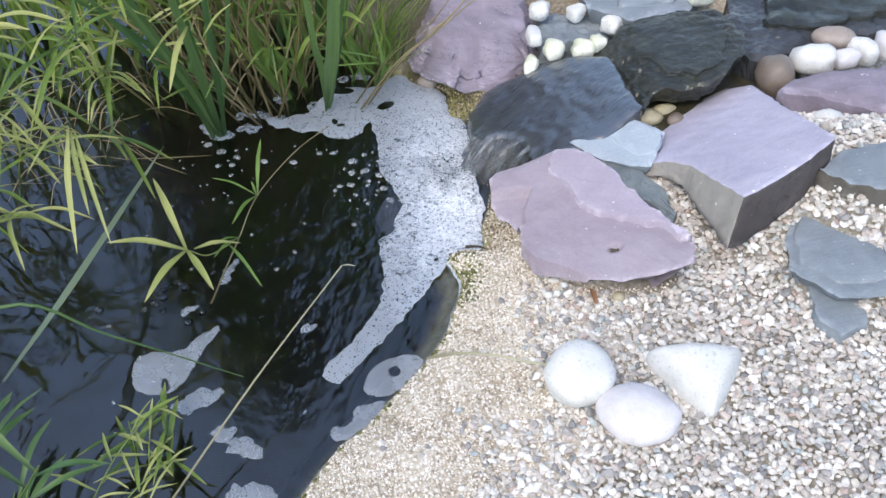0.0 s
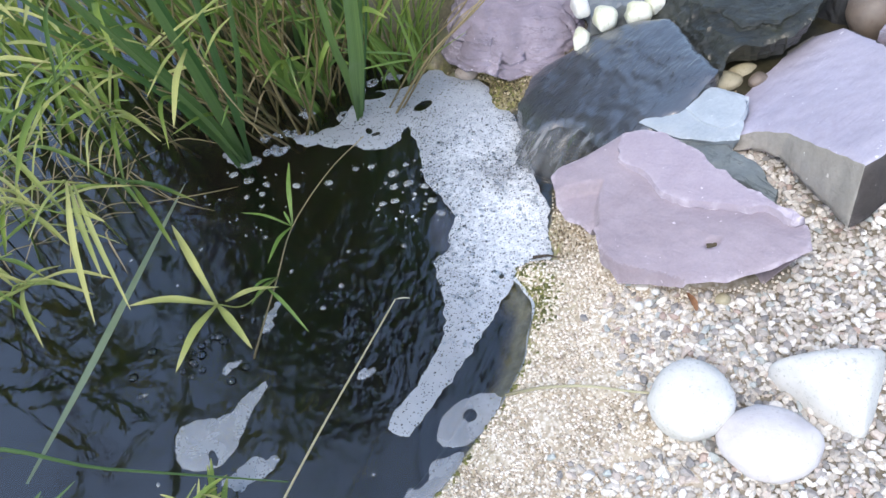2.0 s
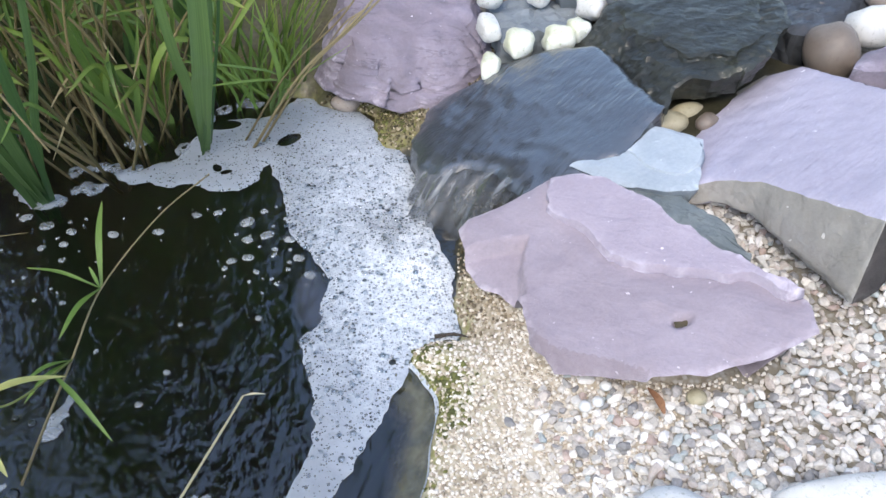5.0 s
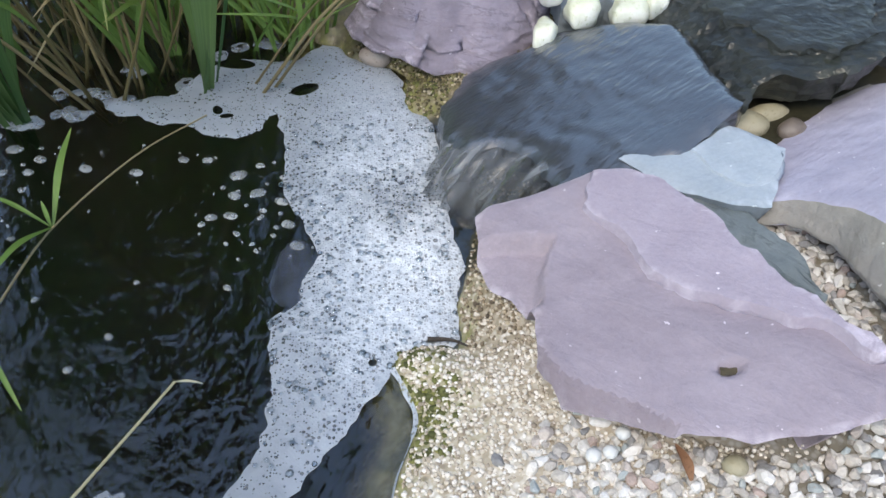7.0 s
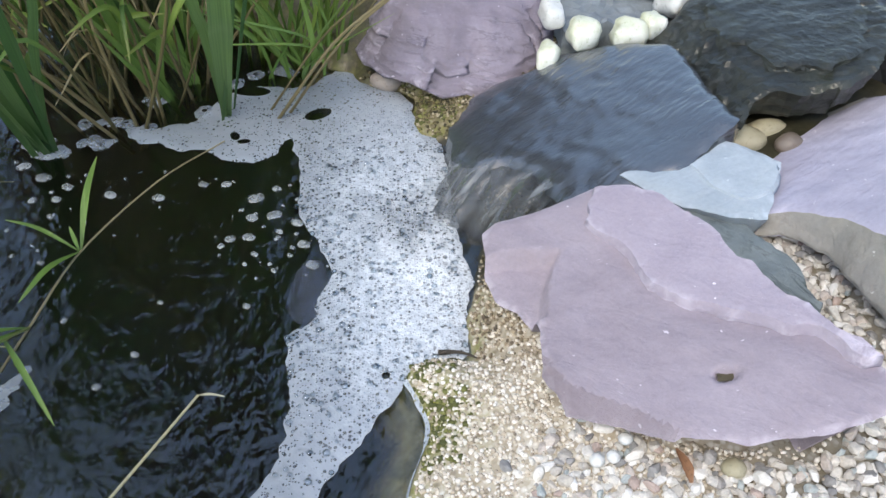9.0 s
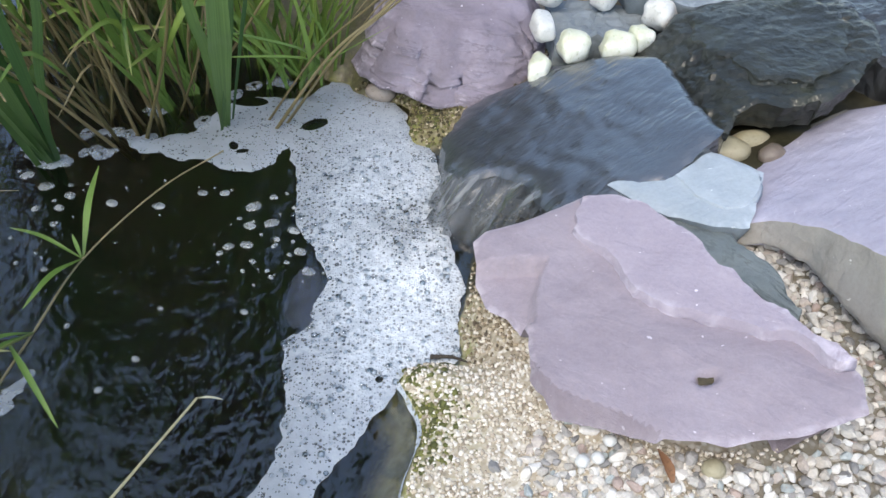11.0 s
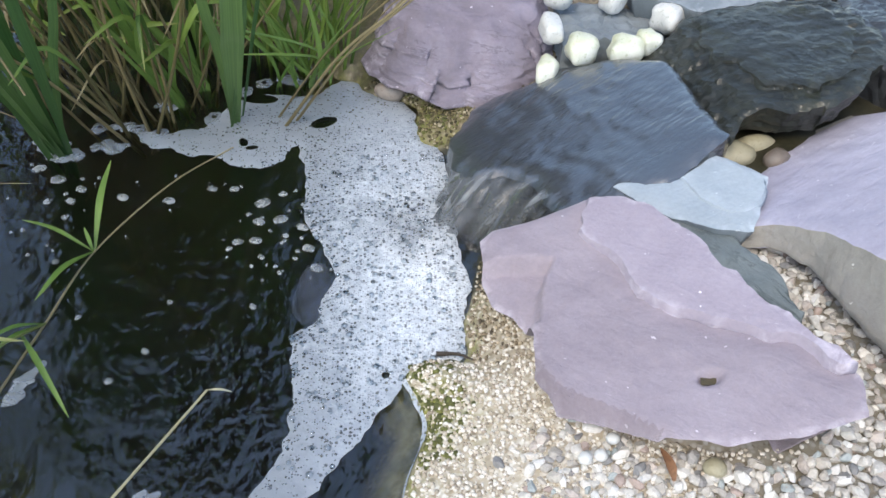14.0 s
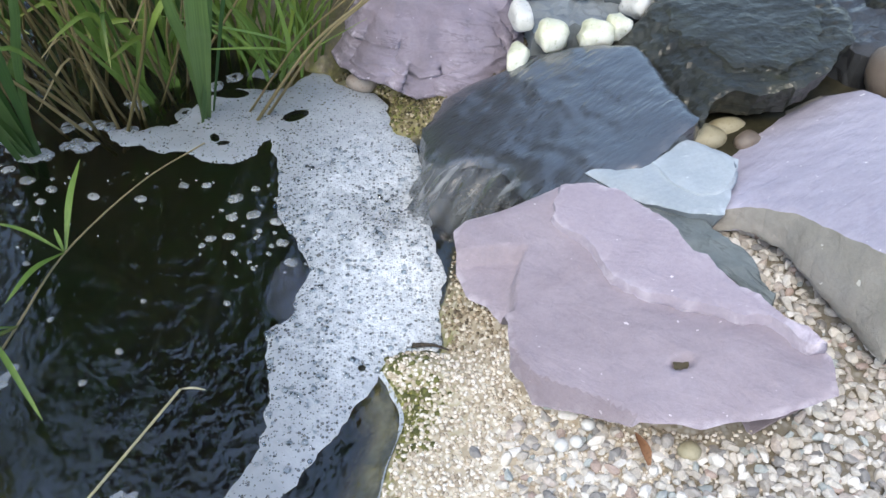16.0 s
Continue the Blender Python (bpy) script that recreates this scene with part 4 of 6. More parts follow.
# ---- cobbles and pebbles ----
def cobble(name, centre, size, material, label, seed=1.0, turn=0.0, corner=0.0, level=3, group="", tilt=0.0, lump=0.13, square=1.0, cuts=()):
    """A water-worn stone; corner > 0 squeezes it towards a rounded triangle."""
    bm = bmesh.new()
    bmesh.ops.create_icosphere(bm, subdivisions=level, radius=1.0)
    for v in bm.verts:
        v.co = Vector(tuple(math.copysign(abs(c) ** square, c) for c in v.co))
        for nx, ny, nz, h in cuts:
            n = Vector((nx, ny, nz)).normalized()
            v.co -= n * math.log1p(math.exp(11 * (v.co.dot(n) - h))) / 11 * 0.85
        a = math.atan2(v.co.y, v.co.x)
        k = 1 + corner * math.cos(3 * a)
        f = fractal(v.co.x * 0.9 + seed, v.co.y * 0.9, v.co.z * 0.9 + seed, 3)
        v.co = Vector((v.co.x * k, v.co.y * k, v.co.z)) * (1 + lump * f)
        v.co = Vector((v.co.x * size[0] / 2, v.co.y * size[1] / 2, v.co.z * size[2] / 2))
    ob = part(name, bm, material)
    smooth(ob.data)
    ob.matrix_world = pose(*centre, tilt, 0, turn)
    return tagged(ob, label, "stone", group)


def ellipse(cx, cy, a, b, turn=0.0, n=20):
    c, s = math.cos(radians(turn)), math.sin(radians(turn))
    return [(cx + a * math.cos(t) * c - b * math.sin(t) * s, cy + a * math.cos(t) * s + b * math.sin(t) * c) for t in (2 * math.pi * i / n for i in range(n))]


cobble("cobble", (0.107, -0.324, 0.079), (0.108, 0.100, 0.080), M_COBBLE, "round white cobble with fine dark specks", 1.0, 20, group="three cobbles", square=0.85)
cobble("cobble", (0.177, -0.396, 0.075), (0.115, 0.090, 0.068), M_COBBLE_PALE, "oval white marbled cobble on gravel", 2.4, -12, group="three cobbles")
cobble("cobble", (0.280, -0.338, 0.080), (0.165, 0.155, 0.092), M_COBBLE, "white cobble of rounded triangular shape", 3.1, -7, 0.0, 4, "three cobbles", 0, 0.04, 0.95, ((0, 1, 0.15, 0.42), (0.87, -0.45, 0.1, 0.50), (-0.80, -0.6, 0.1, 0.47)))
STONES += [ellipse(0.098, -0.318, 0.045, 0.042), ellipse(0.17, -0.392, 0.048, 0.038), ellipse(0.262, -0.342, 0.045, 0.04)]
for i, (x, y, z, a, b, c, turn, k) in enumerate([
        (0.150, 0.487, 0.118, 0.036, 0.062, 0.04, 5, 0), (0.184, 0.445, 0.108, 0.050, 0.050, 0.05, 0, 2), (0.243, 0.437, 0.112, 0.055, 0.042, 0.045, -10, 2), (0.275, 0.447, 0.118, 0.034, 0.04, 0.04, 20, 2),
        (0.137, 0.425, 0.090, 0.032, 0.045, 0.04, -20, 2), (0.318, 0.500, 0.125, 0.066, 0.045, 0.045, 35, 0), (0.170, 0.560, 0.130, 0.050, 0.045, 0.045, 0, 0), (0.248, 0.545, 0.128, 0.046, 0.040, 0.04, 15, 0),
        (0.50, 0.53, 0.16, 0.06, 0.045, 0.05, 0, 2)]):
    cobble("white_pebble", (x, y, z), (0.85 * a, 0.85 * b, 0.85 * c), (M_COBBLE, M_COBBLE_PALE, M_COBBLE_ALGAE)[k], "white pebble with green algae at the wet slab" if k == 2 else "smooth white pebble in the stream edge", 5 + i, turn, 0.08 * (i % 3), 3, "white pebbles", 0, 0.24, 0.72)
for i, (x, y, z, a, b, c, turn, k) in enumerate([
        (0.659, 0.300, 0.150, 0.085, 0.055, 0.055, -5, 0), (0.716, 0.288, 0.155, 0.05, 0.035, 0.04, 0, 0), (0.760, 0.312, 0.155, 0.05, 0.06, 0.05, 30, 0), (0.81, 0.315, 0.155, 0.05, 0.07, 0.05, 10, 0),
        (0.620, 0.118, 0.148, 0.050, 0.05, 0.045, 20, 0), (0.650, 0.075, 0.150, 0.062, 0.062, 0.05, 10, 0), (0.590, 0.135, 0.140, 0.02, 0.02, 0.02, 0, 0)]):
    cobble("white_pebble", (x, y, z), (a, b, c), (M_COBBLE, M_COBBLE_PALE)[i % 2], "smooth white pebble among slates", 15 + i, turn, 0.08 * (i % 3), 3, "white pebbles", 0, 0.2, 0.78)
cobble("brown_pebble", (0.578, 0.275, 0.135), (0.066, 0.085, 0.085), M_COBBLE_BROWN, "round brown river pebble beside wet slate", 31, 10)
cobble("pink_pebble", (0.712, 0.345, 0.165), (0.085, 0.05, 0.045), M_COBBLE_PINK, "pinkish brown river pebble on wet slate", 33, -10)
cobble("tan_pebble", (0.335, 0.243, 0.082), (0.062, 0.038, 0.035), M_COBBLE_TAN, "tan pebble lying in the stream channel", 35, -8, group="channel pebbles")
cobble("tan_pebble", (0.372, 0.262, 0.082), (0.05, 0.028, 0.026), M_COBBLE_TAN, "tan pebble lying in the stream channel", 36, 5, group="channel pebbles")
cobble("tan_pebble", (0.385, 0.225, 0.088), (0.035, 0.03, 0.026), M_COBBLE_BROWN, "tan pebble lying in the stream channel", 37, 40, group="channel pebbles")
cobble("tan_pebble", (0.49, 0.205, 0.11), (0.05, 0.035, 0.03), M_COBBLE_PINK, "tan pebble lying in the stream channel", 38, 25, group="channel pebbles")
cobble("pale_stone", (-0.075, 0.497, 0.012), (0.045, 0.028, 0.03), M_COBBLE_PINK, "pale tan stone at the foamy water edge", 39, -15)


for i, (x, y) in enumerate([(0.535, -0.135), (0.56, -0.150), (0.583, -0.165), (0.60, -0.19)]):
    cobble("white_pebble", (x, y, 0.158), (0.028, 0.024, 0.02), M_COBBLE_PALE, "small white pebble between two slates", 70 + i, 30 * i, 0.1, 2, "white pebbles", 0, 0.25)


# ---- gravel ----
def ico(level):
    bm = bmesh.new()
    bmesh.ops.create_icosphere(bm, subdivisions=level, radius=1.0)
    v = np.array([tuple(a.co) for a in bm.verts])
    f = np.array([[a.index for a in face.verts] for face in bm.faces])
    bm.free()
    return v, f


def gravel_places(lo, hi, step, seed, sparse):
    rng = np.random.default_rng(seed)
    xs, ys = np.meshgrid(np.arange(lo[0], hi[0], step), np.arange(lo[1], hi[1], step))
    x = xs.ravel() + rng.uniform(-0.5, 0.5, xs.size) * step
    y = ys.ravel() + rng.uniform(-0.5, 0.5, xs.size) * step
    d = away(SHORE, x, y)
    line = 0.115 + 0.07 * np.clip((-y - 0.28) / 0.15, 0, 1) + 0.03 * np.sin(x * 21 + y * 17) + 0.02 * np.sin(y * 53)
    keep = ~inside(SHORE, x, y) & (rng.uniform(0, 1, x.size) < np.clip((d - line) / 0.08, 0, 1) * sparse + 0.012 * (d > 0.05))
    keep &= ~((y > 0.10) & (x < 0.33)) & (y < 0.16 + 0.2 * np.clip(x - 0.5, 0, 1))
    for edge in STONES:
        e = np.array(edge)
        box = (x > e[:, 0].min()) & (x < e[:, 0].max()) & (y > e[:, 1].min()) & (y < e[:, 1].max())
        hit = inside(edge, x[box], y[box]) & (away(edge, x[box], y[box]) > 0.015)
        keep[np.flatnonzero(box)[hit]] = False
    return x[keep], y[keep], rng


def shingle(x, y, rng, low, high):
    """Sizes and turns for pebbles at the given places."""
    n = len(x)
    r = rng.uniform(low, high, n) * rng.choice([0.75, 1.0, 1.0, 1.25], n)
    size = np.stack([r * rng.uniform(0.9, 1.35, n), r * rng.uniform(0.75, 1.0, n), r * rng.uniform(0.5, 0.8, n)], 1)
    return size, rng.uniform(0, 2 * np.pi, n), rng.uniform(-0.35, 0.35, (n, 2))


def build_gravel():
    x, y, rng = gravel_places((-0.45, -0.75), (0.95, 0.30), 0.0069, 5, 0.98)
    size, turn, tilt = shingle(x, y, rng, 0.0042, 0.0070)
    z = ground_height(x, y) + size[:, 2] * rng.uniform(0.1, 1.2, len(x))
    near = np.argsort(np.hypot(x - 0.16, y + 0.19))[:300]
    base, tri = ico(2)
    shapes = []
    for k in range(12):
        warp = np.array([1 + 0.30 * fractal(*(v * 1.25 + k * 3.7), 3) for v in base])
        shape = base * warp[:, None]
        for _ in range(7):
            n = rng.normal(size=3)
            n /= np.linalg.norm(n)
            shape = shape - np.maximum(0, shape @ n - rng.uniform(0.5, 0.75))[:, None] * n
        shapes.append(shape)
    single = np.zeros(len(x), bool)
    single[near] = True
    verts, faces, at = [], [], 0
    for i in np.flatnonzero(~single):
        v = shapes[i % 12] * size[i]
        v = v @ np.array(Euler((tilt[i, 0], tilt[i, 1], turn[i])).to_matrix()).T + (x[i], y[i], z[i])
        verts.append(v)
        faces.append(tri + at)
        at += len(v)
    me = bpy.data.meshes.new("gravel")
    me.from_pydata(np.concatenate(verts).tolist(), [], np.concatenate(faces).tolist())
    me.update()
    bed = tagged(part("gravel", me, M_GRAVEL), "loose mixed river gravel in white, cream, grey and brown", "gravel", kind="stuff")
    kinds = []
    for k in range(12):
        pm = bpy.data.meshes.new("pebble")
        pm.from_pydata(shapes[k].tolist(), [], tri.tolist())
        pm.update()
        pm.materials.append(M_PEBBLE)
        kinds.append(pm)
    for i in near:
        ob = new("pebble", kinds[i % 12])
        ob.parent = bed
        ob.matrix_basis = Matrix.LocRotScale((x[i], y[i], z[i]), Euler((tilt[i, 0], tilt[i, 1], turn[i])), Vector(size[i]))
    return bed


# ---- foam and falling water ----
def rounded(poly, times=2):
    """Corner cutting, for soft outlines."""
    for _ in range(times):
        out = []
        for i in range(len(poly)):
            (x0, y0), (x1, y1) = poly[i - 1], poly[i]
            out += [(x0 * 0.75 + x1 * 0.25, y0 * 0.75 + y1 * 0.25), (x0 * 0.25 + x1 * 0.75, y0 * 0.25 + y1 * 0.75)]
        poly = out
    return poly


def froth(name, outline, label, holes=(), thick=0.004, material=None, res=0.006, seed=1.0, jag=0.003):
    edge = dense(rounded(outline, 1), res, jag, seed, 60.0)
    pts, tris, rim = triangulated(edge, res, 3, [dense(rounded(h, 1), res * 0.8, 0.001, 2.0) for h in holes])
    d = away(edge, [p[0] for p in pts], [p[1] for p in pts])
    verts = [(x, y, 0.0012 + thick * (1 - math.exp(-e / 0.006)) * (0.7 + 0.2 * fractal(x * 60, y * 60, seed, 3))) for (x, y), e in zip(pts, d)]
    return tagged(part(name, mesh_from(name, verts, tris), material or M_FOAM), label, "foam", kind="stuff")


FOAM_LEFT = [(-0.244, -0.247), (-0.261, -0.258), (-0.284, -0.245), (-0.280, -0.222), (-0.215, -0.15), (-0.190, -0.10), (-0.181, -0.041), (-0.187, 0.002), (-0.193, 0.050), (-0.158, 0.064), (-0.160, 0.092), (-0.144, 0.125), (-0.150, 0.165), (-0.175, 0.212),
             (-0.188, 0.245), (-0.186, 0.30), (-0.196, 0.36), (-0.199, 0.388), (-0.213, 0.377), (-0.222, 0.346), (-0.258, 0.338), (-0.297, 0.352), (-0.318, 0.372), (-0.345, 0.366), (-0.372, 0.388), (-0.395, 0.384), (-0.412, 0.402)]
FOAM_RIGHT = [(-0.425, 0.422), (-0.402, 0.425), (-0.388, 0.412), (-0.362, 0.432), (-0.335, 0.420), (-0.322, 0.455), (-0.29, 0.50), (-0.24, 0.515), (-0.184, 0.50), (-0.155, 0.545), (-0.119, 0.536), (-0.108, 0.507), (-0.061, 0.490), (-0.038, 0.463), (-0.037, 0.39), (-0.008, 0.372),
              (0.0, 0.33), (0.0, 0.20), (0.014, 0.115), (-0.003, 0.056), (-0.001, 0.003), (-0.033, 0.008), (-0.064, -0.002), (-0.068, -0.022), (-0.087, -0.045), (-0.116, -0.09), (-0.15, -0.135)]
froth("foam", FOAM_LEFT + FOAM_RIGHT, "white bubbly foam drifting from the little waterfall", [ellipse(-0.168, 0.435, 0.020, 0.012, 25, 12), ellipse(-0.262, 0.497, 0.028, 0.013, -10, 12), ellipse(-0.275, 0.392, 0.006, 0.010, 20, 10), ellipse(-0.262, 0.380, 0.009, 0.005, 10, 10), ellipse(-0.088, -0.012, 0.005, 0.005, 0, 10)], res=0.006, jag=0.005)
froth("soapy_film", [(-0.180, 0.150), (-0.166, 0.162), (-0.152, 0.152), (-0.146, 0.128), (-0.154, 0.098), (-0.156, 0.070), (-0.176, 0.060), (-0.190, 0.075), (-0.188, 0.12)], "smooth film of soapy water beside the foam, tinted for mirrored sky", [], 0.0006, M_FILM, seed=1.5)
froth("foam_patch", [(-0.221, -0.265), (-0.203, -0.229), (-0.166, -0.21), (-0.118, -0.215), (-0.136, -0.251), (-0.169, -0.285), (-0.208, -0.287)], "grey foam patch at the concrete edge", [ellipse(-0.169, -0.243, 0.010, 0.010, 0, 12)], 0.003, M_FOAM_THIN, seed=2.0)
froth("foam_patch", [(-0.271, -0.346), (-0.262, -0.330), (-0.250, -0.338), (-0.232, -0.325), (-0.236, -0.306), (-0.204, -0.295), (-0.178, -0.297), (-0.213, -0.337), (-0.255, -0.365)], "grey foam patch at the concrete edge", [], 0.003, M_FOAM_THIN, seed=3.0)
froth("foam_patch", [(-0.448, -0.115), (-0.497, -0.146), (-0.517, -0.173), (-0.582, -0.167), (-0.595, -0.199), (-0.584, -0.238), (-0.55, -0.257), (-0.507, -0.245), (-0.488, -0.19)], "pale foam patch drifting on dark water", [ellipse(-0.532, -0.236, 0.006, 0.014, 20, 10)], 0.003, M_FOAM_THIN, seed=4.0)
for i, (x, y, a, b, turn) in enumerate([(-0.478, -0.268, 0.040, 0.018, 20), (-0.431, -0.332, 0.022, 0.014, 0), (-0.399, -0.359, 0.028, 0.014, -15), (-0.380, -0.440, 0.040, 0.022, -10), (-0.455, -0.007, 0.010, 0.030, -20), (-0.310, -0.143, 0.012, 0.010, 0),
                                         (-0.515, -0.085, 0.016, 0.006, 30), (-0.220, 0.545, 0.026, 0.012, -10), (-0.505, 0.372, 0.028, 0.014, 0), (-0.535, 0.398, 0.022, 0.012, -20), (-0.455, 0.395, 0.024, 0.012, 0), (-0.391, 0.494, 0.016, 0.018, 0), (-0.445, 0.438, 0.016, 0.012, 0)]):
    froth("foam_patch", ellipse(x, y, a, b, turn, 12), "small foam patch among the reeds" if y > 0.3 else "small pale foam patch drifting on dark water", [], 0.003, M_FOAM_THIN, 0.0045, 5.0 + i, 0.011)


def foam_collars():
    """Pale rings of froth that cling to the stalks at the water line."""
    rng = random.Random(4)
    spots = [(-0.502, 0.374, 0.015), (-0.524, 0.392, 0.016), (-0.299, 0.459, 0.013), (-0.322, 0.454, 0.013), (-0.389, 0.485, 0.014), (-0.447, 0.387, 0.012), (-0.476, 0.435, 0.011), (-0.393, 0.418, 0.012), (-0.422, 0.432, 0.010), (-0.438, 0.437, 0.010), (-0.285, 0.52, 0.011), (-0.26, 0.54, 0.012)]
    for x, y, r in spots:
        edge = [(px + rng.uniform(-0.12, 0.12) * r, py + rng.uniform(-0.12, 0.12) * r) for px, py in ellipse(x, y, 1.25 * r, r, rng.uniform(0, 90), 14)]
        froth("foam_collar", edge, "pale ring of foam round a reed at the water line", [ellipse(x, y, 0.34 * r, 0.30 * r, 0, 8)], 0.004, M_FOAM_THIN, 0.004, x * 9, 0.002)


def scum_line():
    """The thin pale line of scum where the water meets the bank."""
    line = [(-0.330, -0.470), (-0.255, -0.373), (-0.204, -0.329), (-0.131, -0.243), (-0.083, -0.175), (-0.068, -0.13), (-0.050, -0.08), (-0.058, -0.045), (-0.069, -0.018)]
    pts = spline([(x, y, 0) for x, y in line], 120)
    verts, faces = [], []
    for i, p in enumerate(pts):
        t = (pts[min(i + 1, 120)] - pts[max(i - 1, 0)]).normalized()
        w = 0.0013 + 0.0010 * fractal(i * 0.13, 2.0, 1.0, 3) + (0.0015 if i > 85 else 0)
        n = Vector((-t.y, t.x, 0)) * max(0.0006, w)
        verts += [p - n * 0.5 + Vector((0, 0, 0.004)), p + n + Vector((0, 0, 0.0012))]
    faces = [(2 * i, 2 * i + 2, 2 * i + 3, 2 * i + 1) for i in range(120)]
    return tagged(part("scum_line", mesh_from("scum_line", verts, faces), M_FOAM), "thin pale scum line along the bank", "foam", kind="stuff")


def foam_dots():
    """Dozens of coin-sized foam flecks on the dark water."""
    rng = random.Random(8)
    spots = [(-0.534, 0.348, 0.0076), (-0.504, 0.324, 0.0086), (-0.47, 0.304, 0.0066), (-0.478, 0.281, 0.0057), (-0.478, 0.25, 0.0038), (-0.506, 0.281, 0.0048), (-0.415, 0.286, 0.0067), (-0.356, 0.277, 0.0067), (-0.305, 0.299, 0.0057), (-0.277, 0.297, 0.0057), (-0.238, 0.269, 0.0085), (-0.214, 0.285, 0.0048), (-0.24, 0.233, 0.0066), (-0.214, 0.237, 0.0076), (-0.262, 0.198, 0.0057), (-0.241, 0.2, 0.0066), (-0.271, 0.187, 0.0038), (-0.232, 0.171, 0.0038), (-0.177, 0.184, 0.0066), (-0.186, 0.222, 0.0067), (-0.166, 0.15, 0.0067), (-0.234, 0.092, 0.0038), (-0.206, 0.207, 0.0038)]
    for _ in range(22):
        spots.append((rng.gauss(-0.225, 0.03), rng.uniform(0.13, 0.32), rng.uniform(0.001, 0.003)))
    for _ in range(26):
        spots.append((rng.uniform(-0.62, -0.25), rng.gauss(0.28, 0.06), rng.uniform(0.001, 0.003)))
    for _ in range(14):
        spots.append((rng.uniform(-0.75, -0.3), rng.uniform(-0.45, 0.2), rng.uniform(0.0015, 0.004)))
    verts, faces = [], []
    for x, y, r in spots:
        k, b, turn = 12, len(verts), rng.uniform(0, 3)
        verts.append((x, y, 0.003))
        for ring, h in ((0.7, 0.0028), (1.0, 0.0010)):
            for i in range(k):
                a = 2 * math.pi * i / k
                w = r * ring * (1 + 0.18 * math.sin(2 * a + turn) + rng.uniform(-0.07, 0.07))
                verts.append((x + w * 1.05 * math.cos(a), y + w * 1.15 * math.sin(a), h))
        faces += [(b, b + 1 + i, b + 1 + (i + 1) % k) for i in range(k)]
        faces += [(b + 1 + i, b + 1 + k + i, b + 1 + k + (i + 1) % k, b + 1 + (i + 1) % k) for i in range(k)]
    return tagged(part("foam_flecks", mesh_from("foam_flecks", verts, faces), M_FLECK), "scattered round foam flecks on the dark water", "foam", kind="stuff")


foam_dots()
foam_collars()


def bubbles():
    """Soap-like half bubbles on the froth and round the aerated spot."""
    rng = random.Random(21)
    base, tri = ico(2)
    base, edge = base.copy(), FOAM_LEFT + FOAM_RIGHT
    verts, faces, at = [], [], 0
    made = 0
    while made < 420:
        x, y = (rng.uniform(-0.19, 0.0), rng.uniform(-0.13, 0.36))
        if not inside(edge, [x], [y])[0]:
            continue
        r = rng.choice((0.0012, 0.0016, 0.002, 0.0026, 0.0036))
        verts.append(base * (r, r, r * 0.8) + (x, y, 0.004))
        faces.append(tri + at)
        at += len(base)
        made += 1
    for _ in range(24):
        a, d = rng.uniform(0, 6.28), rng.uniform(0.0, 0.11)
        r = rng.uniform(0.004, 0.008)
        verts.append(base * (r, r, r * 0.7) + (-0.58 + d * math.cos(a), -0.04 + d * math.sin(a), 0.001))
        faces.append(tri + at)
        at += len(base)
    me = bpy.data.meshes.new("bubbles")
    me.from_pydata(np.concatenate(verts).tolist(), [], np.concatenate(faces).tolist())
    me.update()
    return tagged(part("bubbles", smooth(me), M_BUBBLE), "clear bubbles on foam and water", "bubbles", kind="stuff")


bubbles()


def spline(points, n):
    """n + 1 points on a smooth curve through the given ones."""
    p = [Vector(a) for a in points]
    p = [2 * p[0] - p[1]] + p + [2 * p[-1] - p[-2]]
    out, spans = [], len(p) - 3
    for i in range(n + 1):
        s = min(i / n * spans, spans - 1e-6)
        k, t = int(s), s - int(s)
        a, b, c, d = p[k : k + 4]
        out.append(0.5 * (2 * b + (c - a) * t + (2 * a - 5 * b + 4 * c - d) * t * t + (3 * b - a - 3 * c + d) * t**3))
    return out


def with_uv(name, verts, faces, uvs, origin=(0, 0, 0)):
    me = mesh_from(name, verts, faces, origin)
    layer = me.uv_layers.new(name="uv")
    for loop in me.loops:
        layer.data[loop.index].uv = uvs[loop.vertex_index]
    return me


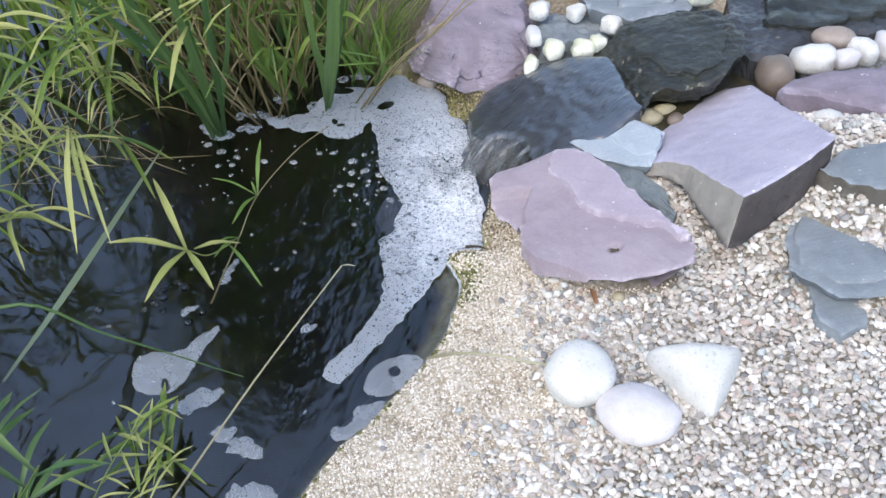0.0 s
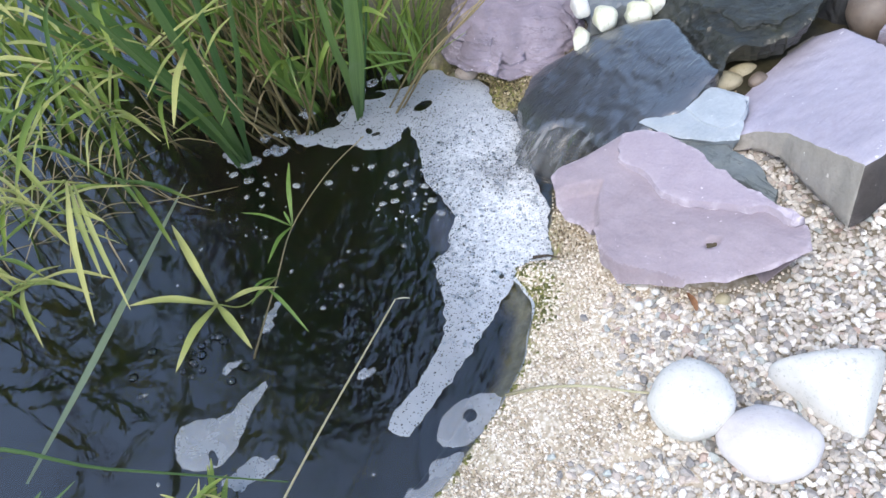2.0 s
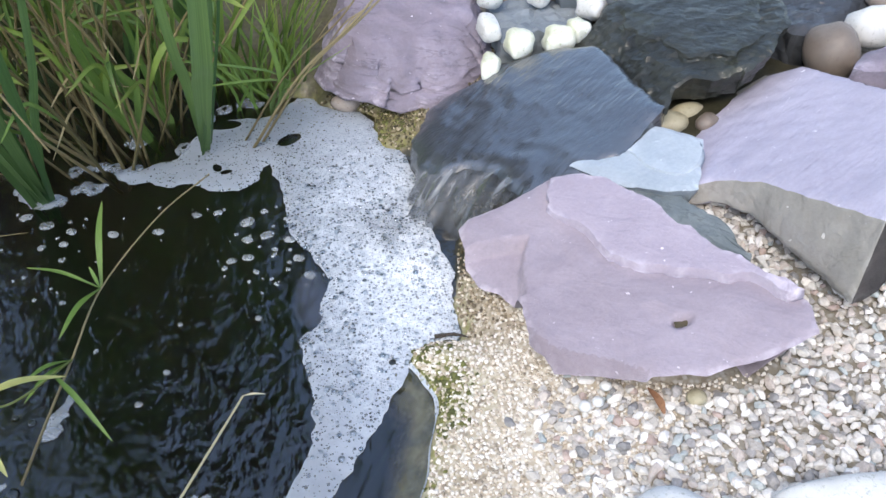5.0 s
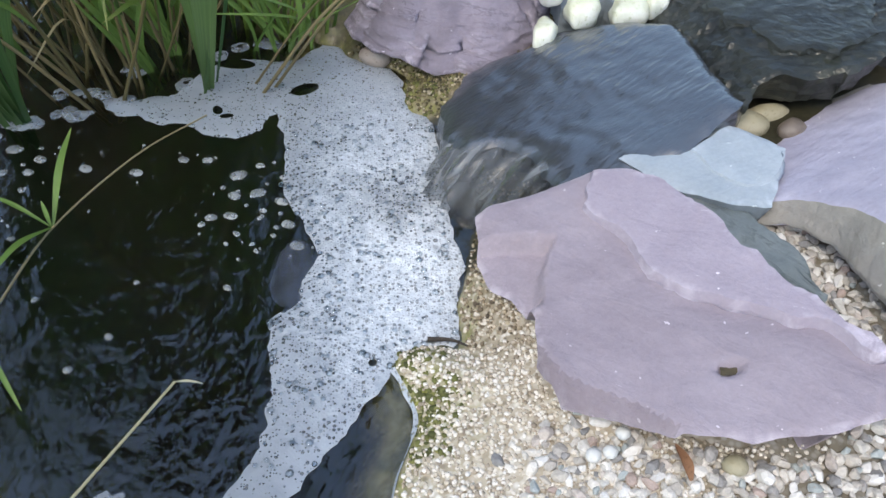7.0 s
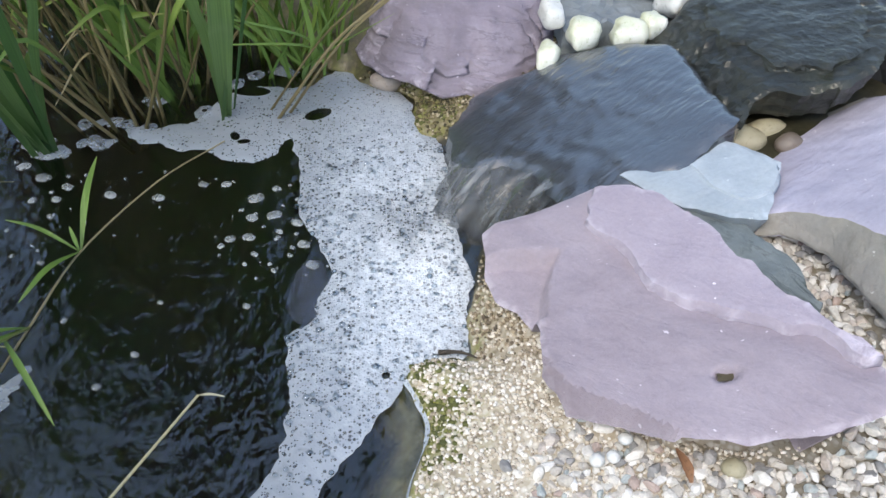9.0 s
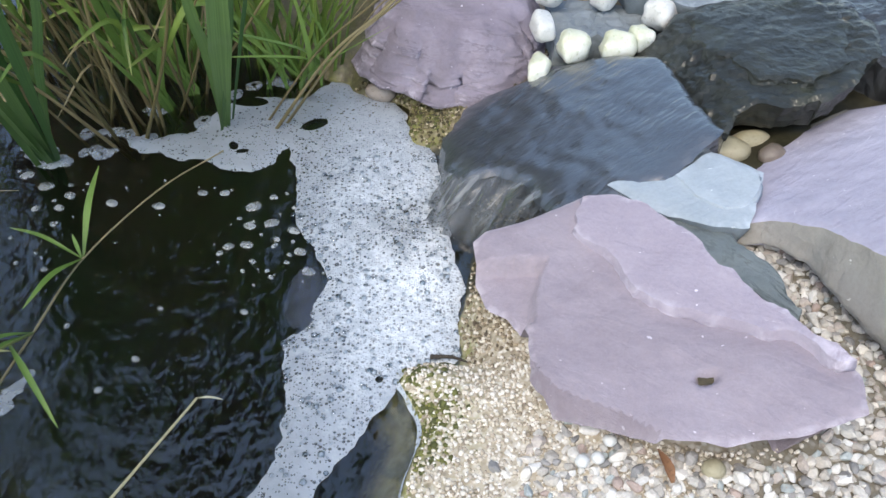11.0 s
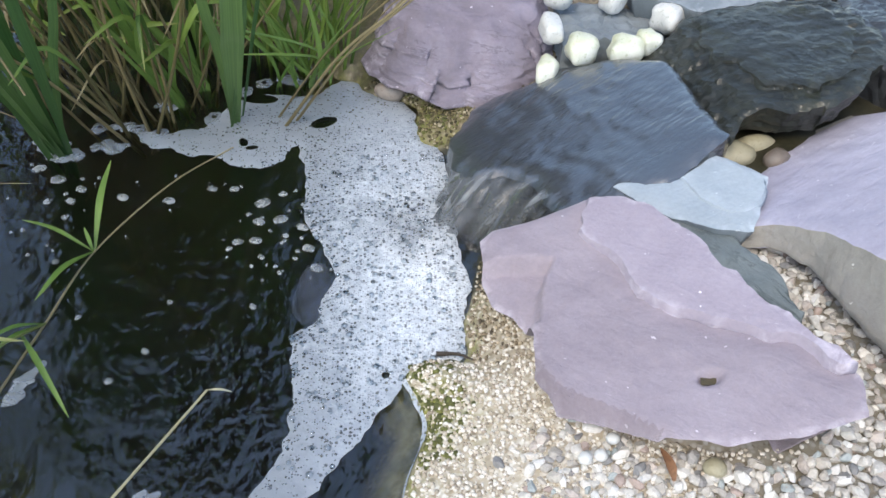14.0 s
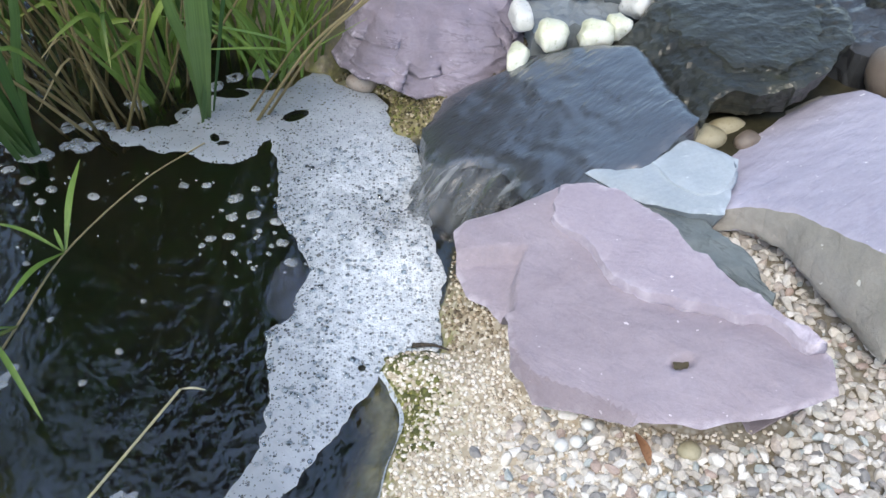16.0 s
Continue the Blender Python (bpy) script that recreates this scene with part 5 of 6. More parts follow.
def build_fall():
    """The lip of the wet slab and the sheet of water that drops from it into the foam."""
    lip = spline([(0.110, 0.160, 0), (0.104, 0.184, 0), (0.093, 0.222, 0), (0.058, 0.249, 0), (0.028, 0.252, 0), (0.010, 0.262, 0)], 40)
    lip = [Vector((p.x, p.y, 0.0455 + 0.30 * p.x)) for p in lip]
    foot = spline([(0.046, 0.142, 0.0), (0.034, 0.158, 0.0), (0.016, 0.180, 0.0), (-0.004, 0.198, 0.0), (-0.024, 0.222, 0.0), (-0.022, 0.262, 0.0)], 40)
    verts, faces, uvs = [], [], []
    rows = 18
    for i, (a, b) in enumerate(zip(lip, foot)):
        start = 0.25 * max(0.0, fractal(i * 0.35, 3.0, 1.0, 2))
        for j in range(rows + 1):
            f = j / rows
            p = a.lerp(b, min(1.0, 0.10 * f + 0.90 * f ** (0.75 + start)))
            z = a.z + (-0.004 - a.z) * (0.15 * f + 0.85 * f ** (1.5 + start))
            w = (0.010 * fractal(i * 0.30, f * 1.6, 4.0, 4) + 0.006 * fractal(i * 0.9, f * 2.2, 9.0, 2)) * min(1.0, 2.5 * f)
            verts.append((p.x + w, p.y + w, z + 0.8 * w * (1 - f)))
            uvs.append((i / 40, f))
    for i in range(40):
        for j in range(rows):
            k = i * (rows + 1) + j
            faces.append((k, k + 1, k + rows + 2, k + rows + 1))
    return tagged(part("waterfall", with_uv("waterfall", verts, faces, uvs), M_FALL), "thin sheet of water falling over the slab lip", "waterfall", kind="structure")


build_fall()


scum_line()


# ---- plants ----
def ribbon(points, width, n=14, fold=0.25, up=(0, 0, 1), origin=(0, 0, 0), roll=0.0):
    """A creased leaf along a curve."""
    line = spline(points, n)
    verts, uvs, faces = [], [], []
    for i, p in enumerate(line):
        t = (line[min(i + 1, n)] - line[max(i - 1, 0)]).normalized()
        side = t.cross(Vector(up))
        side = side.normalized() if side.length > 1e-4 else Vector((1, 0, 0))
        if roll:
            side = Matrix.Rotation(roll, 3, t) @ side
        f = i / n
        w = width / 2 * min(1.0, 0.28 + 1.8 * f) * (1 - f**3.2) ** 0.8 + 0.0003
        crease = side.cross(t) * (-fold * w)
        for u, q in ((0, p - side * w - crease), (0.5, p + crease), (1, p + side * w - crease)):
            verts.append(q)
            uvs.append((u, f))
    for i in range(n):
        for j in (0, 1):
            k = i * 3 + j
            faces.append((k, k + 1, k + 4, k + 3))
    return with_uv("leaf", verts, faces, uvs, origin)


def tube(points, r0, r1, n=12, sides=6, origin=(0, 0, 0)):
    line = spline(points, n)
    verts, uvs, faces = [], [], []
    for i, p in enumerate(line):
        t = (line[min(i + 1, n)] - line[max(i - 1, 0)]).normalized()
        a = t.cross(Vector((0.31, 0.77, 0.55))).normalized()
        b = t.cross(a)
        r = r0 + (r1 - r0) * i / n
        for s in range(sides):
            v = 2 * math.pi * s / sides
            verts.append(p + (a * math.cos(v) + b * math.sin(v)) * r)
            uvs.append((s / sides, 0.6 * i / n))
    for i in range(n):
        for s in range(sides):
            k, l = i * sides + s, i * sides + (s + 1) % sides
            faces.append((k, l, l + sides, k + sides))
    return with_uv("stem", verts, faces, uvs, origin)


def plant(name, base, label, category, group=""):
    e = new(name)
    e.location = base
    e.empty_display_size = 0.05
    return tagged(e, label, category, group)


def iris(base, leaves, label):
    """A fan of sword leaves; each leaf: middle, tip, width, roll."""
    p = plant("iris", base, label, "plant", "iris clumps")
    for k, (mid, tip, width, roll) in enumerate(leaves):
        foot = (base[0] + 0.008 * math.sin(k * 2.3), base[1] + 0.010 * math.cos(k * 1.7), -0.05)
        part("leaf", ribbon([foot, tuple(0.62 * m + 0.38 * f + 0.004 * math.sin(k) for m, f in zip(mid, foot)), mid, tip], 0.85 * width, 18, 0.22, (0.2, -1, 0.1), base, roll), M_IRIS, p)
    return p


iris((-0.300, 0.455, 0.0), [((-0.243, 0.305, 0.28), (-0.16, 0.13, 0.86), 0.034, 0.0), ((-0.285, 0.34, 0.27), (-0.27, 0.22, 0.78), 0.017, -0.2), ((-0.228, 0.33, 0.29), (-0.13, 0.20, 0.80), 0.010, 0.3),
                           ((-0.222, 0.42, 0.26), (-0.16, 0.36, 0.60), 0.012, 0.9)], "tall green iris leaves rising from foam at the water edge")
iris((-0.515, 0.395, 0.0), [((-0.470, 0.205, 0.32), (-0.43, -0.02, 0.78), 0.021, 0.0), ((-0.515, 0.215, 0.31), (-0.56, 0.0, 0.72), 0.024, -0.1), ((-0.535, 0.225, 0.36), (-0.60, 0.05, 0.82), 0.020, 0.25), ((-0.44, 0.225, 0.33), (-0.36, 0.03, 0.80), 0.017, 0.4),
                           ((-0.56, 0.27, 0.30), (-0.72, 0.10, 0.62), 0.018, -0.4), ((-0.425, 0.30, 0.30), (-0.32, 0.16, 0.75), 0.014, 0.5), ((-0.49, 0.27, 0.34), (-0.50, 0.12, 0.88), 0.020, 0.2), ((-0.50, 0.19, 0.30), (-0.50, -0.06, 0.70), 0.015, -0.5), ((-0.545, 0.24, 0.28), (-0.63, 0.06, 0.66), 0.014, 0.6)], "broad dark green iris leaves leaning over the pond")


def reeds(seed, count, box, lean, height, width, material, label, group, stalk=False):
    """Thin upright blades or dry stalks that stand in the shallow water."""
    rng = random.Random(seed)
    made = []
    for _ in range(count):
        x, y = rng.uniform(box[0], box[1]), rng.uniform(box[2], box[3])
        h = rng.uniform(*height)
        dx, dy = rng.gauss(lean[0], 0.26) * h, rng.gauss(lean[1], 0.14) * h
        bend = rng.uniform(-0.03, 0.03)
        base = (x, y, 0.0)
        pts = [(x, y, -0.03), (x + 0.4 * dx + bend, y + 0.35 * dy, 0.45 * h), (x + dx, y + dy, h)]
        p = plant("dry_reed" if stalk else "reed", base, label, "plant", group)
        if stalk:
            part("stalk", tube(pts, rng.uniform(0.0016, 0.0028), 0.0009, 8, 5, base), material, p)
            if rng.random() < 0.6:
                f = rng.uniform(0.3, 0.7)
                a = Vector(pts[0]).lerp(Vector(pts[1]), f)
                out = rng.uniform(0, 6.28)
                part("leaf", ribbon([a, a + Vector((0.05 * math.cos(out), 0.05 * math.sin(out), 0.07)), a + Vector((0.14 * math.cos(out), 0.14 * math.sin(out), 0.05))], 0.004, 8, 0.2, (0, 0, 1), base), material, p)
        else:
            part("leaf", ribbon(pts, rng.uniform(*width), 9, 0.2, (0.3, -1, 0.1), base, rng.uniform(-0.8, 0.8)), material, p)
            out = rng.uniform(0, 6.28)
            q = Vector(pts[1])
            part("leaf", ribbon([pts[0], tuple(0.6 * a + 0.4 * b for a, b in zip(pts[0], pts[1])), tuple(q + Vector((0.08 * math.cos(out), 0.06 * math.sin(out), 0.06)))], rng.uniform(*width), 8, 0.2, (0.3, -1, 0.1), base), material, p)
        made.append(p)
    return made


def reed_stem(base, top, leaves, seed, label):
    """A jointed reed: tan stalk with narrow leaves that clasp it, rise and then arch away."""
    rng = random.Random(seed)
    p = plant("reed", base, label, "plant", "jointed reeds")
    b, t = Vector(base), Vector(top)
    mid = (b + t) / 2 + Vector((rng.uniform(-0.03, 0.03), rng.uniform(-0.02, 0.02), 0.0))
    foot = b - Vector((0, 0, 0.04))
    r = rng.uniform(0.0019, 0.0030)
    part("stalk", tube([foot, mid, t], r, r * 0.5, 12, 6, base), M_REED, p)
    line = spline([foot, mid, t], 30)
    around = rng.uniform(0, 6.28)
    for k in range(leaves):
        f = 0.22 + 0.74 * (k + rng.random()) / leaves
        a = line[min(29, int(f * 30))]
        along = (line[min(30, int(f * 30) + 1)] - a).normalized()
        around += math.pi + rng.uniform(-0.7, 0.7)
        way = Vector((math.cos(around), math.sin(around), 0.0))
        l = rng.uniform(0.10, 0.22)
        pts = [a, a + along * l * 0.45 + way * l * 0.16, a + along * l * rng.uniform(0.45, 0.85) + way * l * rng.uniform(0.4, 0.75) - Vector((0, 0, rng.uniform(0, 0.25) * l))]
        part("leaf", ribbon(pts, rng.uniform(0.005, 0.010), 9, 0.25, (0.2, -1, 0.3), base, rng.uniform(-0.6, 0.6)), M_GRASS if rng.random() < 0.75 else M_GREEN_LEAF, p)
    return p


def reed_bed(seed, count, box, lean, height, leaves, label):
    rng = random.Random(seed)
    for k in range(count):
        x, y, h = rng.uniform(box[0], box[1]), rng.uniform(box[2], box[3]), rng.uniform(*height)
        reed_stem((x, y, 0.0), (x + rng.gauss(lean[0], 0.30) * h, y + rng.gauss(lean[1], 0.16) * h, h), rng.randint(*leaves), 100 * seed + k, label)


reed_bed(1, 15, (-0.47, -0.37, 0.42, 0.50), (-0.12, -0.25), (0.30, 0.55), (1, 4), "tan jointed reed with few green leaves standing in foam")
reed_bed(2, 22, (-0.52, -0.31, 0.50, 0.68), (0.0, -0.22), (0.32, 0.60), (3, 6), "leafy green jointed reed at the back of the pond")
reed_bed(3, 9, (-0.66, -0.53, 0.46, 0.62), (-0.05, -0.25), (0.30, 0.55), (2, 5), "leafy jointed reed leaning over dark water")
reed_bed(4, 12, (-0.62, -0.26, 0.70, 0.92), (0.0, -0.15), (0.40, 0.70), (3, 6), "leafy green jointed reed at the back of the pond")
reeds(1, 12, (-0.48, -0.33, 0.42, 0.60), (-0.10, -0.25), (0.30, 0.55), (0.004, 0.007), M_STRAW, "dry tan reed stalk standing in foam", "dry reeds", True)
reeds(2, 7, (-0.66, -0.47, 0.46, 0.62), (-0.1, -0.3), (0.35, 0.65), (0.004, 0.007), M_STRAW, "dry tan reed stalk leaning over dark water", "dry reeds", True)
reeds(3, 9, (-0.41, -0.34, 0.48, 0.58), (0.02, -0.25), (0.18, 0.34), (0.007, 0.012), M_GREEN_LEAF, "bright green reed blades between the iris clumps", "green reeds")
reeds(4, 6, (-0.29, -0.22, 0.58, 0.74), (0.0, -0.25), (0.30, 0.55), (0.006, 0.010), M_GRASS, "green reed blades behind the iris", "green reeds")
reeds(5, 26, (-1.05, -0.72, 0.45, 0.80), (0.0, -0.25), (0.28, 0.5), (0.006, 0.012), M_GRASS, "green reed blades at the back of the pond", "green reeds")
reeds(10, 8, (-0.56, -0.30, 0.60, 0.85), (-0.02, -0.10), (0.45, 0.80), (0.012, 0.020), M_IRIS, "dark green sword leaves at the back of the pond", "green reeds")
reeds(11, 30, (-1.05, -0.50, 0.78, 1.10), (0.0, -0.10), (0.30, 0.55), (0.008, 0.014), M_GRASS, "green reed blades at the back of the pond", "green reeds")
# unseen row, added so the water mirrors dark leaves and not sky
reeds(12, 20, (-0.72, -0.20, 0.90, 1.25), (0.0, 0.05), (0.30, 0.52), (0.014, 0.024), M_IRIS, "dark green sword leaves added on the far bank, mirrored in the water", "green reeds")
reeds(7, 14, (-0.21, -0.14, 0.56, 0.64), (0.30, -0.25), (0.18, 0.34), (0.003, 0.006), M_GRASS, "thin green grass blades on the far bank", "bank grass")
reeds(8, 10, (-0.24, -0.16, 0.53, 0.60), (-0.35, -0.25), (0.12, 0.26), (0.004, 0.006), M_GREEN_LEAF, "thin green grass blades on the far bank", "bank grass")


def grass_stem(base, mid, top, leaves, material, label, seed, length=(0.11, 0.21), width=(0.007, 0.012), stem_r=0.0018, start=0.35, droop=0.3):
    """A leafy grass: a bent stem with arching leaves on alternate sides."""
    rng = random.Random(seed)
    p = plant("leafy_grass", base, label, "plant", "leafy grasses")
    line = spline([base, mid, top], 30)
    part("stem", tube([base, mid, top], stem_r, stem_r * 0.5, 12, 5, base), M_GRASS, p)
    around = rng.uniform(0, 6.28)
    for k in range(leaves):
        f = start + (1 - start) * (k + 0.5) / leaves
        a = line[min(30, int(f * 30))]
        around += math.pi + rng.uniform(-0.9, 0.9)
        l = rng.uniform(*length)
        rise = rng.uniform(0.1, 0.5)
        way = Vector((math.cos(around), math.sin(around), 0))
        pts = [a, a + way * l * 0.5 + Vector((0, 0, rise * l * 0.5)), a + way * l * (0.95 - 0.2 * droop) + Vector((0, 0, (rise - droop) * l * 0.55))]
        part("leaf", ribbon(pts, rng.uniform(*width), 9, 0.25, (0, 0, 1), base, rng.uniform(-0.5, 0.5)), material, p)
    return p


for i, (b, m, t, n) in enumerate([
        ((-0.80, 0.38, 0.0), (-0.70, 0.18, 0.33), (-0.53, -0.04, 0.52), 9), ((-0.92, 0.30, 0.0), (-0.80, 0.14, 0.28), (-0.62, -0.02, 0.42), 9), ((-0.66, 0.48, 0.0), (-0.58, 0.30, 0.30), (-0.44, 0.09, 0.45), 7),
        ((-1.00, 0.28, 0.0), (-0.92, 0.22, 0.18), (-0.80, 0.16, 0.26), 8), ((-0.88, 0.22, 0.0), (-0.76, 0.10, 0.22), (-0.62, -0.03, 0.31), 9), ((-1.00, 0.50, 0.0), (-0.88, 0.32, 0.30), (-0.75, 0.15, 0.43), 9),
        ((-0.96, 0.10, 0.0), (-0.88, 0.07, 0.15), (-0.78, 0.04, 0.20), 7), ((-0.86, 0.58, 0.0), (-0.74, 0.42, 0.35), (-0.60, 0.25, 0.50), 8), ((-1.15, 0.40, 0.0), (-1.02, 0.30, 0.25), (-0.88, 0.22, 0.38), 8),
        ((-0.72, 0.30, 0.0), (-0.68, 0.22, 0.15), (-0.60, 0.12, 0.22), 6), ((-0.98, 0.60, 0.0), (-0.85, 0.45, 0.35), (-0.70, 0.20, 0.55), 8), ((-1.10, 0.15, 0.0), (-0.98, 0.05, 0.20), (-0.84, -0.06, 0.28), 7)]):
    grass_stem(b, m, t, n, M_LIME if i % 3 else M_GRASS, "leafy lime-green grass hanging over the pond", 40 + i, (0.10, 0.22), (0.005, 0.010), droop=0.12)
for i, (b, m, t, n, w) in enumerate([((-0.62, -0.47, 0.0), (-0.56, -0.40, 0.07), (-0.50, -0.33, 0.10), 9, 0.005), ((-0.60, -0.52, 0.0), (-0.53, -0.45, 0.06), (-0.46, -0.40, 0.08), 8, 0.005),
                                     ((-0.552, -0.375, 0.0), (-0.552, -0.360, 0.03), (-0.556, -0.335, 0.06), 11, 0.009), ((-0.500, -0.380, 0.0), (-0.502, -0.360, 0.03), (-0.505, -0.335, 0.05), 10, 0.009), ((-0.530, -0.40, 0.0), (-0.528, -0.375, 0.03), (-0.525, -0.35, 0.05), 8, 0.008)]):
    grass_stem(b, m, t, n, M_GRASS if i in (2, 3) else M_LIME, "low tuft of green grass on the water", 60 + i, (0.04, 0.09), (0.6 * w, w), 0.0014, 0.15, 0.0 if i > 1 else 0.15)
for i, (b, t) in enumerate([((-0.74, -0.50, 0.0), (-0.65, -0.42, 0.10)), ((-0.70, -0.55, 0.0), (-0.66, -0.45, 0.09)), ((-0.80, -0.43, 0.0), (-0.72, -0.39, 0.12))]):
    grass_stem(b, tuple((p + q) / 2 for p, q in zip(b, t)), t, 9, M_IRIS, "dark green leafy plant at the near bank", 70 + i, (0.10, 0.18), (0.008, 0.014), 0.002, 0.2, 0.2)


for i, (b, m, t, n) in enumerate([((-1.02, 0.20, 0.0), (-0.93, 0.16, 0.14), (-0.82, 0.12, 0.20), 12), ((-0.98, 0.32, 0.0), (-0.90, 0.24, 0.18), (-0.80, 0.17, 0.27), 12), ((-1.05, 0.34, 0.0), (-0.97, 0.30, 0.22), (-0.87, 0.24, 0.33), 12),
                                  ((-0.90, 0.10, 0.0), (-0.84, 0.07, 0.10), (-0.76, 0.02, 0.15), 10), ((-0.78, 0.44, 0.0), (-0.70, 0.28, 0.30), (-0.60, 0.12, 0.42), 9), ((-0.70, 0.40, 0.0), (-0.66, 0.26, 0.24), (-0.58, 0.14, 0.34), 8)]):
    grass_stem(b, m, t, n, M_LIME if i != 4 else M_GRASS, "leafy lime-green grass hanging over the pond", 80 + i, (0.09, 0.18), (0.005, 0.010), 0.0018, 0.3, 0.3)


def spray(name, nodes, label, category, leaves, stem_r=0.0016, material=None, leaf_material_=None):
    """A long loose stem through the given points, with leaves given as (from, to, width)."""
    p = plant(name, nodes[0], label, category)
    part("stem", tube(nodes, stem_r, stem_r * 0.6, 24, 6, nodes[0]), material or M_STRAW, p)
    for a, b, w in leaves:
        a, b = Vector(a), Vector(b)
        mid = (a + b) / 2 + Vector((0, 0, 0.10 * (b - a).length))
        part("leaf", ribbon([a, mid, b], w, 10, 0.25, (0, 0, 1), nodes[0]), leaf_material_ or M_LIME, p)
    return p


spray("grass_spray", [(-0.463, -0.115, 0.05), (-0.45, -0.054, 0.05), (-0.432, 0.037, 0.045), (-0.411, 0.153, 0.035), (-0.348, 0.275, 0.03), (-0.285, 0.371, 0.012)], "dry arching grass stem with a few green leaves", "plant",
      [((-0.411, 0.153, 0.035), (-0.405, 0.26, 0.08), 0.008), ((-0.411, 0.153, 0.035), (-0.443, 0.056, 0.06), 0.008), ((-0.413, 0.153, 0.035), (-0.419, 0.165, 0.06), 0.004), ((-0.413, 0.153, 0.035), (-0.497, 0.192, 0.05), 0.005), ((-0.432, 0.037, 0.045), (-0.462, -0.012, 0.08), 0.007), ((-0.432, 0.037, 0.045), (-0.464, -0.032, 0.07), 0.006), ((-0.452, 0.023, 0.05), (-0.387, -0.069, 0.03), 0.006)], 0.0016, M_STRAW, M_GREEN_LEAF)
spray("leafy_shoot", [(-0.432, 0.037, 0.045), (-0.45, -0.08, 0.13), (-0.474, -0.106, 0.172)], "bright green leaf whorl on a short shoot over water", "plant",
      [((-0.474, -0.106, 0.172), (-0.545, 0.045, 0.19), 0.011), ((-0.474, -0.106, 0.172), (-0.600, -0.081, 0.175), 0.012), ((-0.474, -0.106, 0.172), (-0.525, -0.200, 0.165), 0.013), ((-0.474, -0.106, 0.172), (-0.425, -0.185, 0.165), 0.011), ((-0.465, -0.098, 0.165), (-0.405, -0.05, 0.12), 0.010)], 0.0014, M_LIME)
spray("hanging_shoot", [(-0.72, 0.22, 0.0), (-0.68, 0.10, 0.25), (-0.625, 0.01, 0.335)], "lime-green shoot with leaves that hang straight down", "plant",
      [((-0.625, 0.01, 0.335), (-0.628, -0.125, 0.20), 0.010), ((-0.622, 0.005, 0.33), (-0.605, -0.085, 0.24), 0.008), ((-0.618, 0.008, 0.33), (-0.570, -0.130, 0.22), 0.007), ((-0.63, 0.02, 0.33), (-0.690, -0.04, 0.29), 0.006)], 0.0016, M_LIME)
spray("arching_shoot", [(-0.50, 0.52, 0.0), (-0.455, 0.30, 0.30), (-0.440, 0.16, 0.42), (-0.40, 0.06, 0.40), (-0.36, 0.02, 0.33)], "dry arching grass stem over the iris with drooping leaves", "plant",
      [((-0.446, 0.140, 0.41), (-0.464, 0.018, 0.378), 0.010), ((-0.443, 0.19, 0.40), (-0.52, 0.12, 0.36), 0.007), ((-0.42, 0.10, 0.41), (-0.37, 0.13, 0.45), 0.006)], 0.0016, M_STRAW, M_LIME)
spray("straw", [(-0.50, -0.48, 0.03), (-0.372, -0.294, 0.08), (-0.243, -0.096, 0.10)], "single pale straw leaning out over the water", "plant", [((-0.243, -0.096, 0.10), (-0.222, -0.095, 0.095), 0.002)], 0.0018, M_PALE, M_PALE)
blade_plant = plant("floating_blade", (-0.665, -0.25, 0.0), "flat grey-green leaf blade trailing to the water", "plant")
part("leaf", ribbon([(-0.70, -0.32, 0.16), (-0.655, -0.16, 0.15), (-0.63, 0.06, 0.10), (-0.605, 0.30, 0.045)], 0.013, 16, 0.1, (0, 0, 1), (-0.665, -0.25, 0.0)), M_GREYLEAF, blade_plant)
long_blade = plant("long_blade", (-0.62, -0.60, 0.0), "long thin green rush blade arching over the pond", "plant")
part("leaf", tube([(-0.80, -0.62, 0.02), (-0.62, -0.59, 0.50), (-0.46, -0.563, 0.60), (-0.387, -0.554, 0.54), (-0.302, -0.516, 0.41)], 0.0028, 0.0006, 24, 6, (-0.62, -0.60, 0.0)), M_IRIS, long_blade)
for dx, dy, w in ((0.0, 0.0, 0.0026), (0.014, 0.012, 0.0022), (-0.012, 0.02, 0.0018)):
    spray("seed_stalk", [(-0.222 + dx, 0.430 + dy, 0.0), (-0.138 + dx, 0.420 + dy, 0.12), (-0.06 + dx, 0.40 + dy, 0.20), (0.010 + 2 * dx, 0.40 + dy, 0.275)], "dry grass seed stalk leaning over the bank", "plant", [((-0.10 + dx, 0.41 + dy, 0.16), (-0.04 + dx, 0.40 + dy, 0.22), 0.005)], w, M_STRAW, M_STRAW)
for i, (a, b) in enumerate([((-0.165, 0.46, 0.10), (-0.33, 0.43, 0.17)), ((-0.165, 0.46, 0.09), (-0.30, 0.41, 0.13)), ((-0.165, 0.45, 0.10), (-0.10, 0.38, 0.22)), ((-0.165, 0.45, 0.09), (-0.18, 0.40, 0.26)), ((-0.17, 0.46, 0.07), (-0.06, 0.42, 0.16))]):
    e = plant("bank_grass_leaf", (-0.19, 0.50, 0.0), "narrow green grass leaf on the bank tuft", "plant", "bank grass")
    part("leaf", ribbon([(-0.19, 0.51, 0.0), a, b], 0.008, 12, 0.2, (0, 0, 1), (-0.19, 0.50, 0.0)), M_GREEN_LEAF, e)


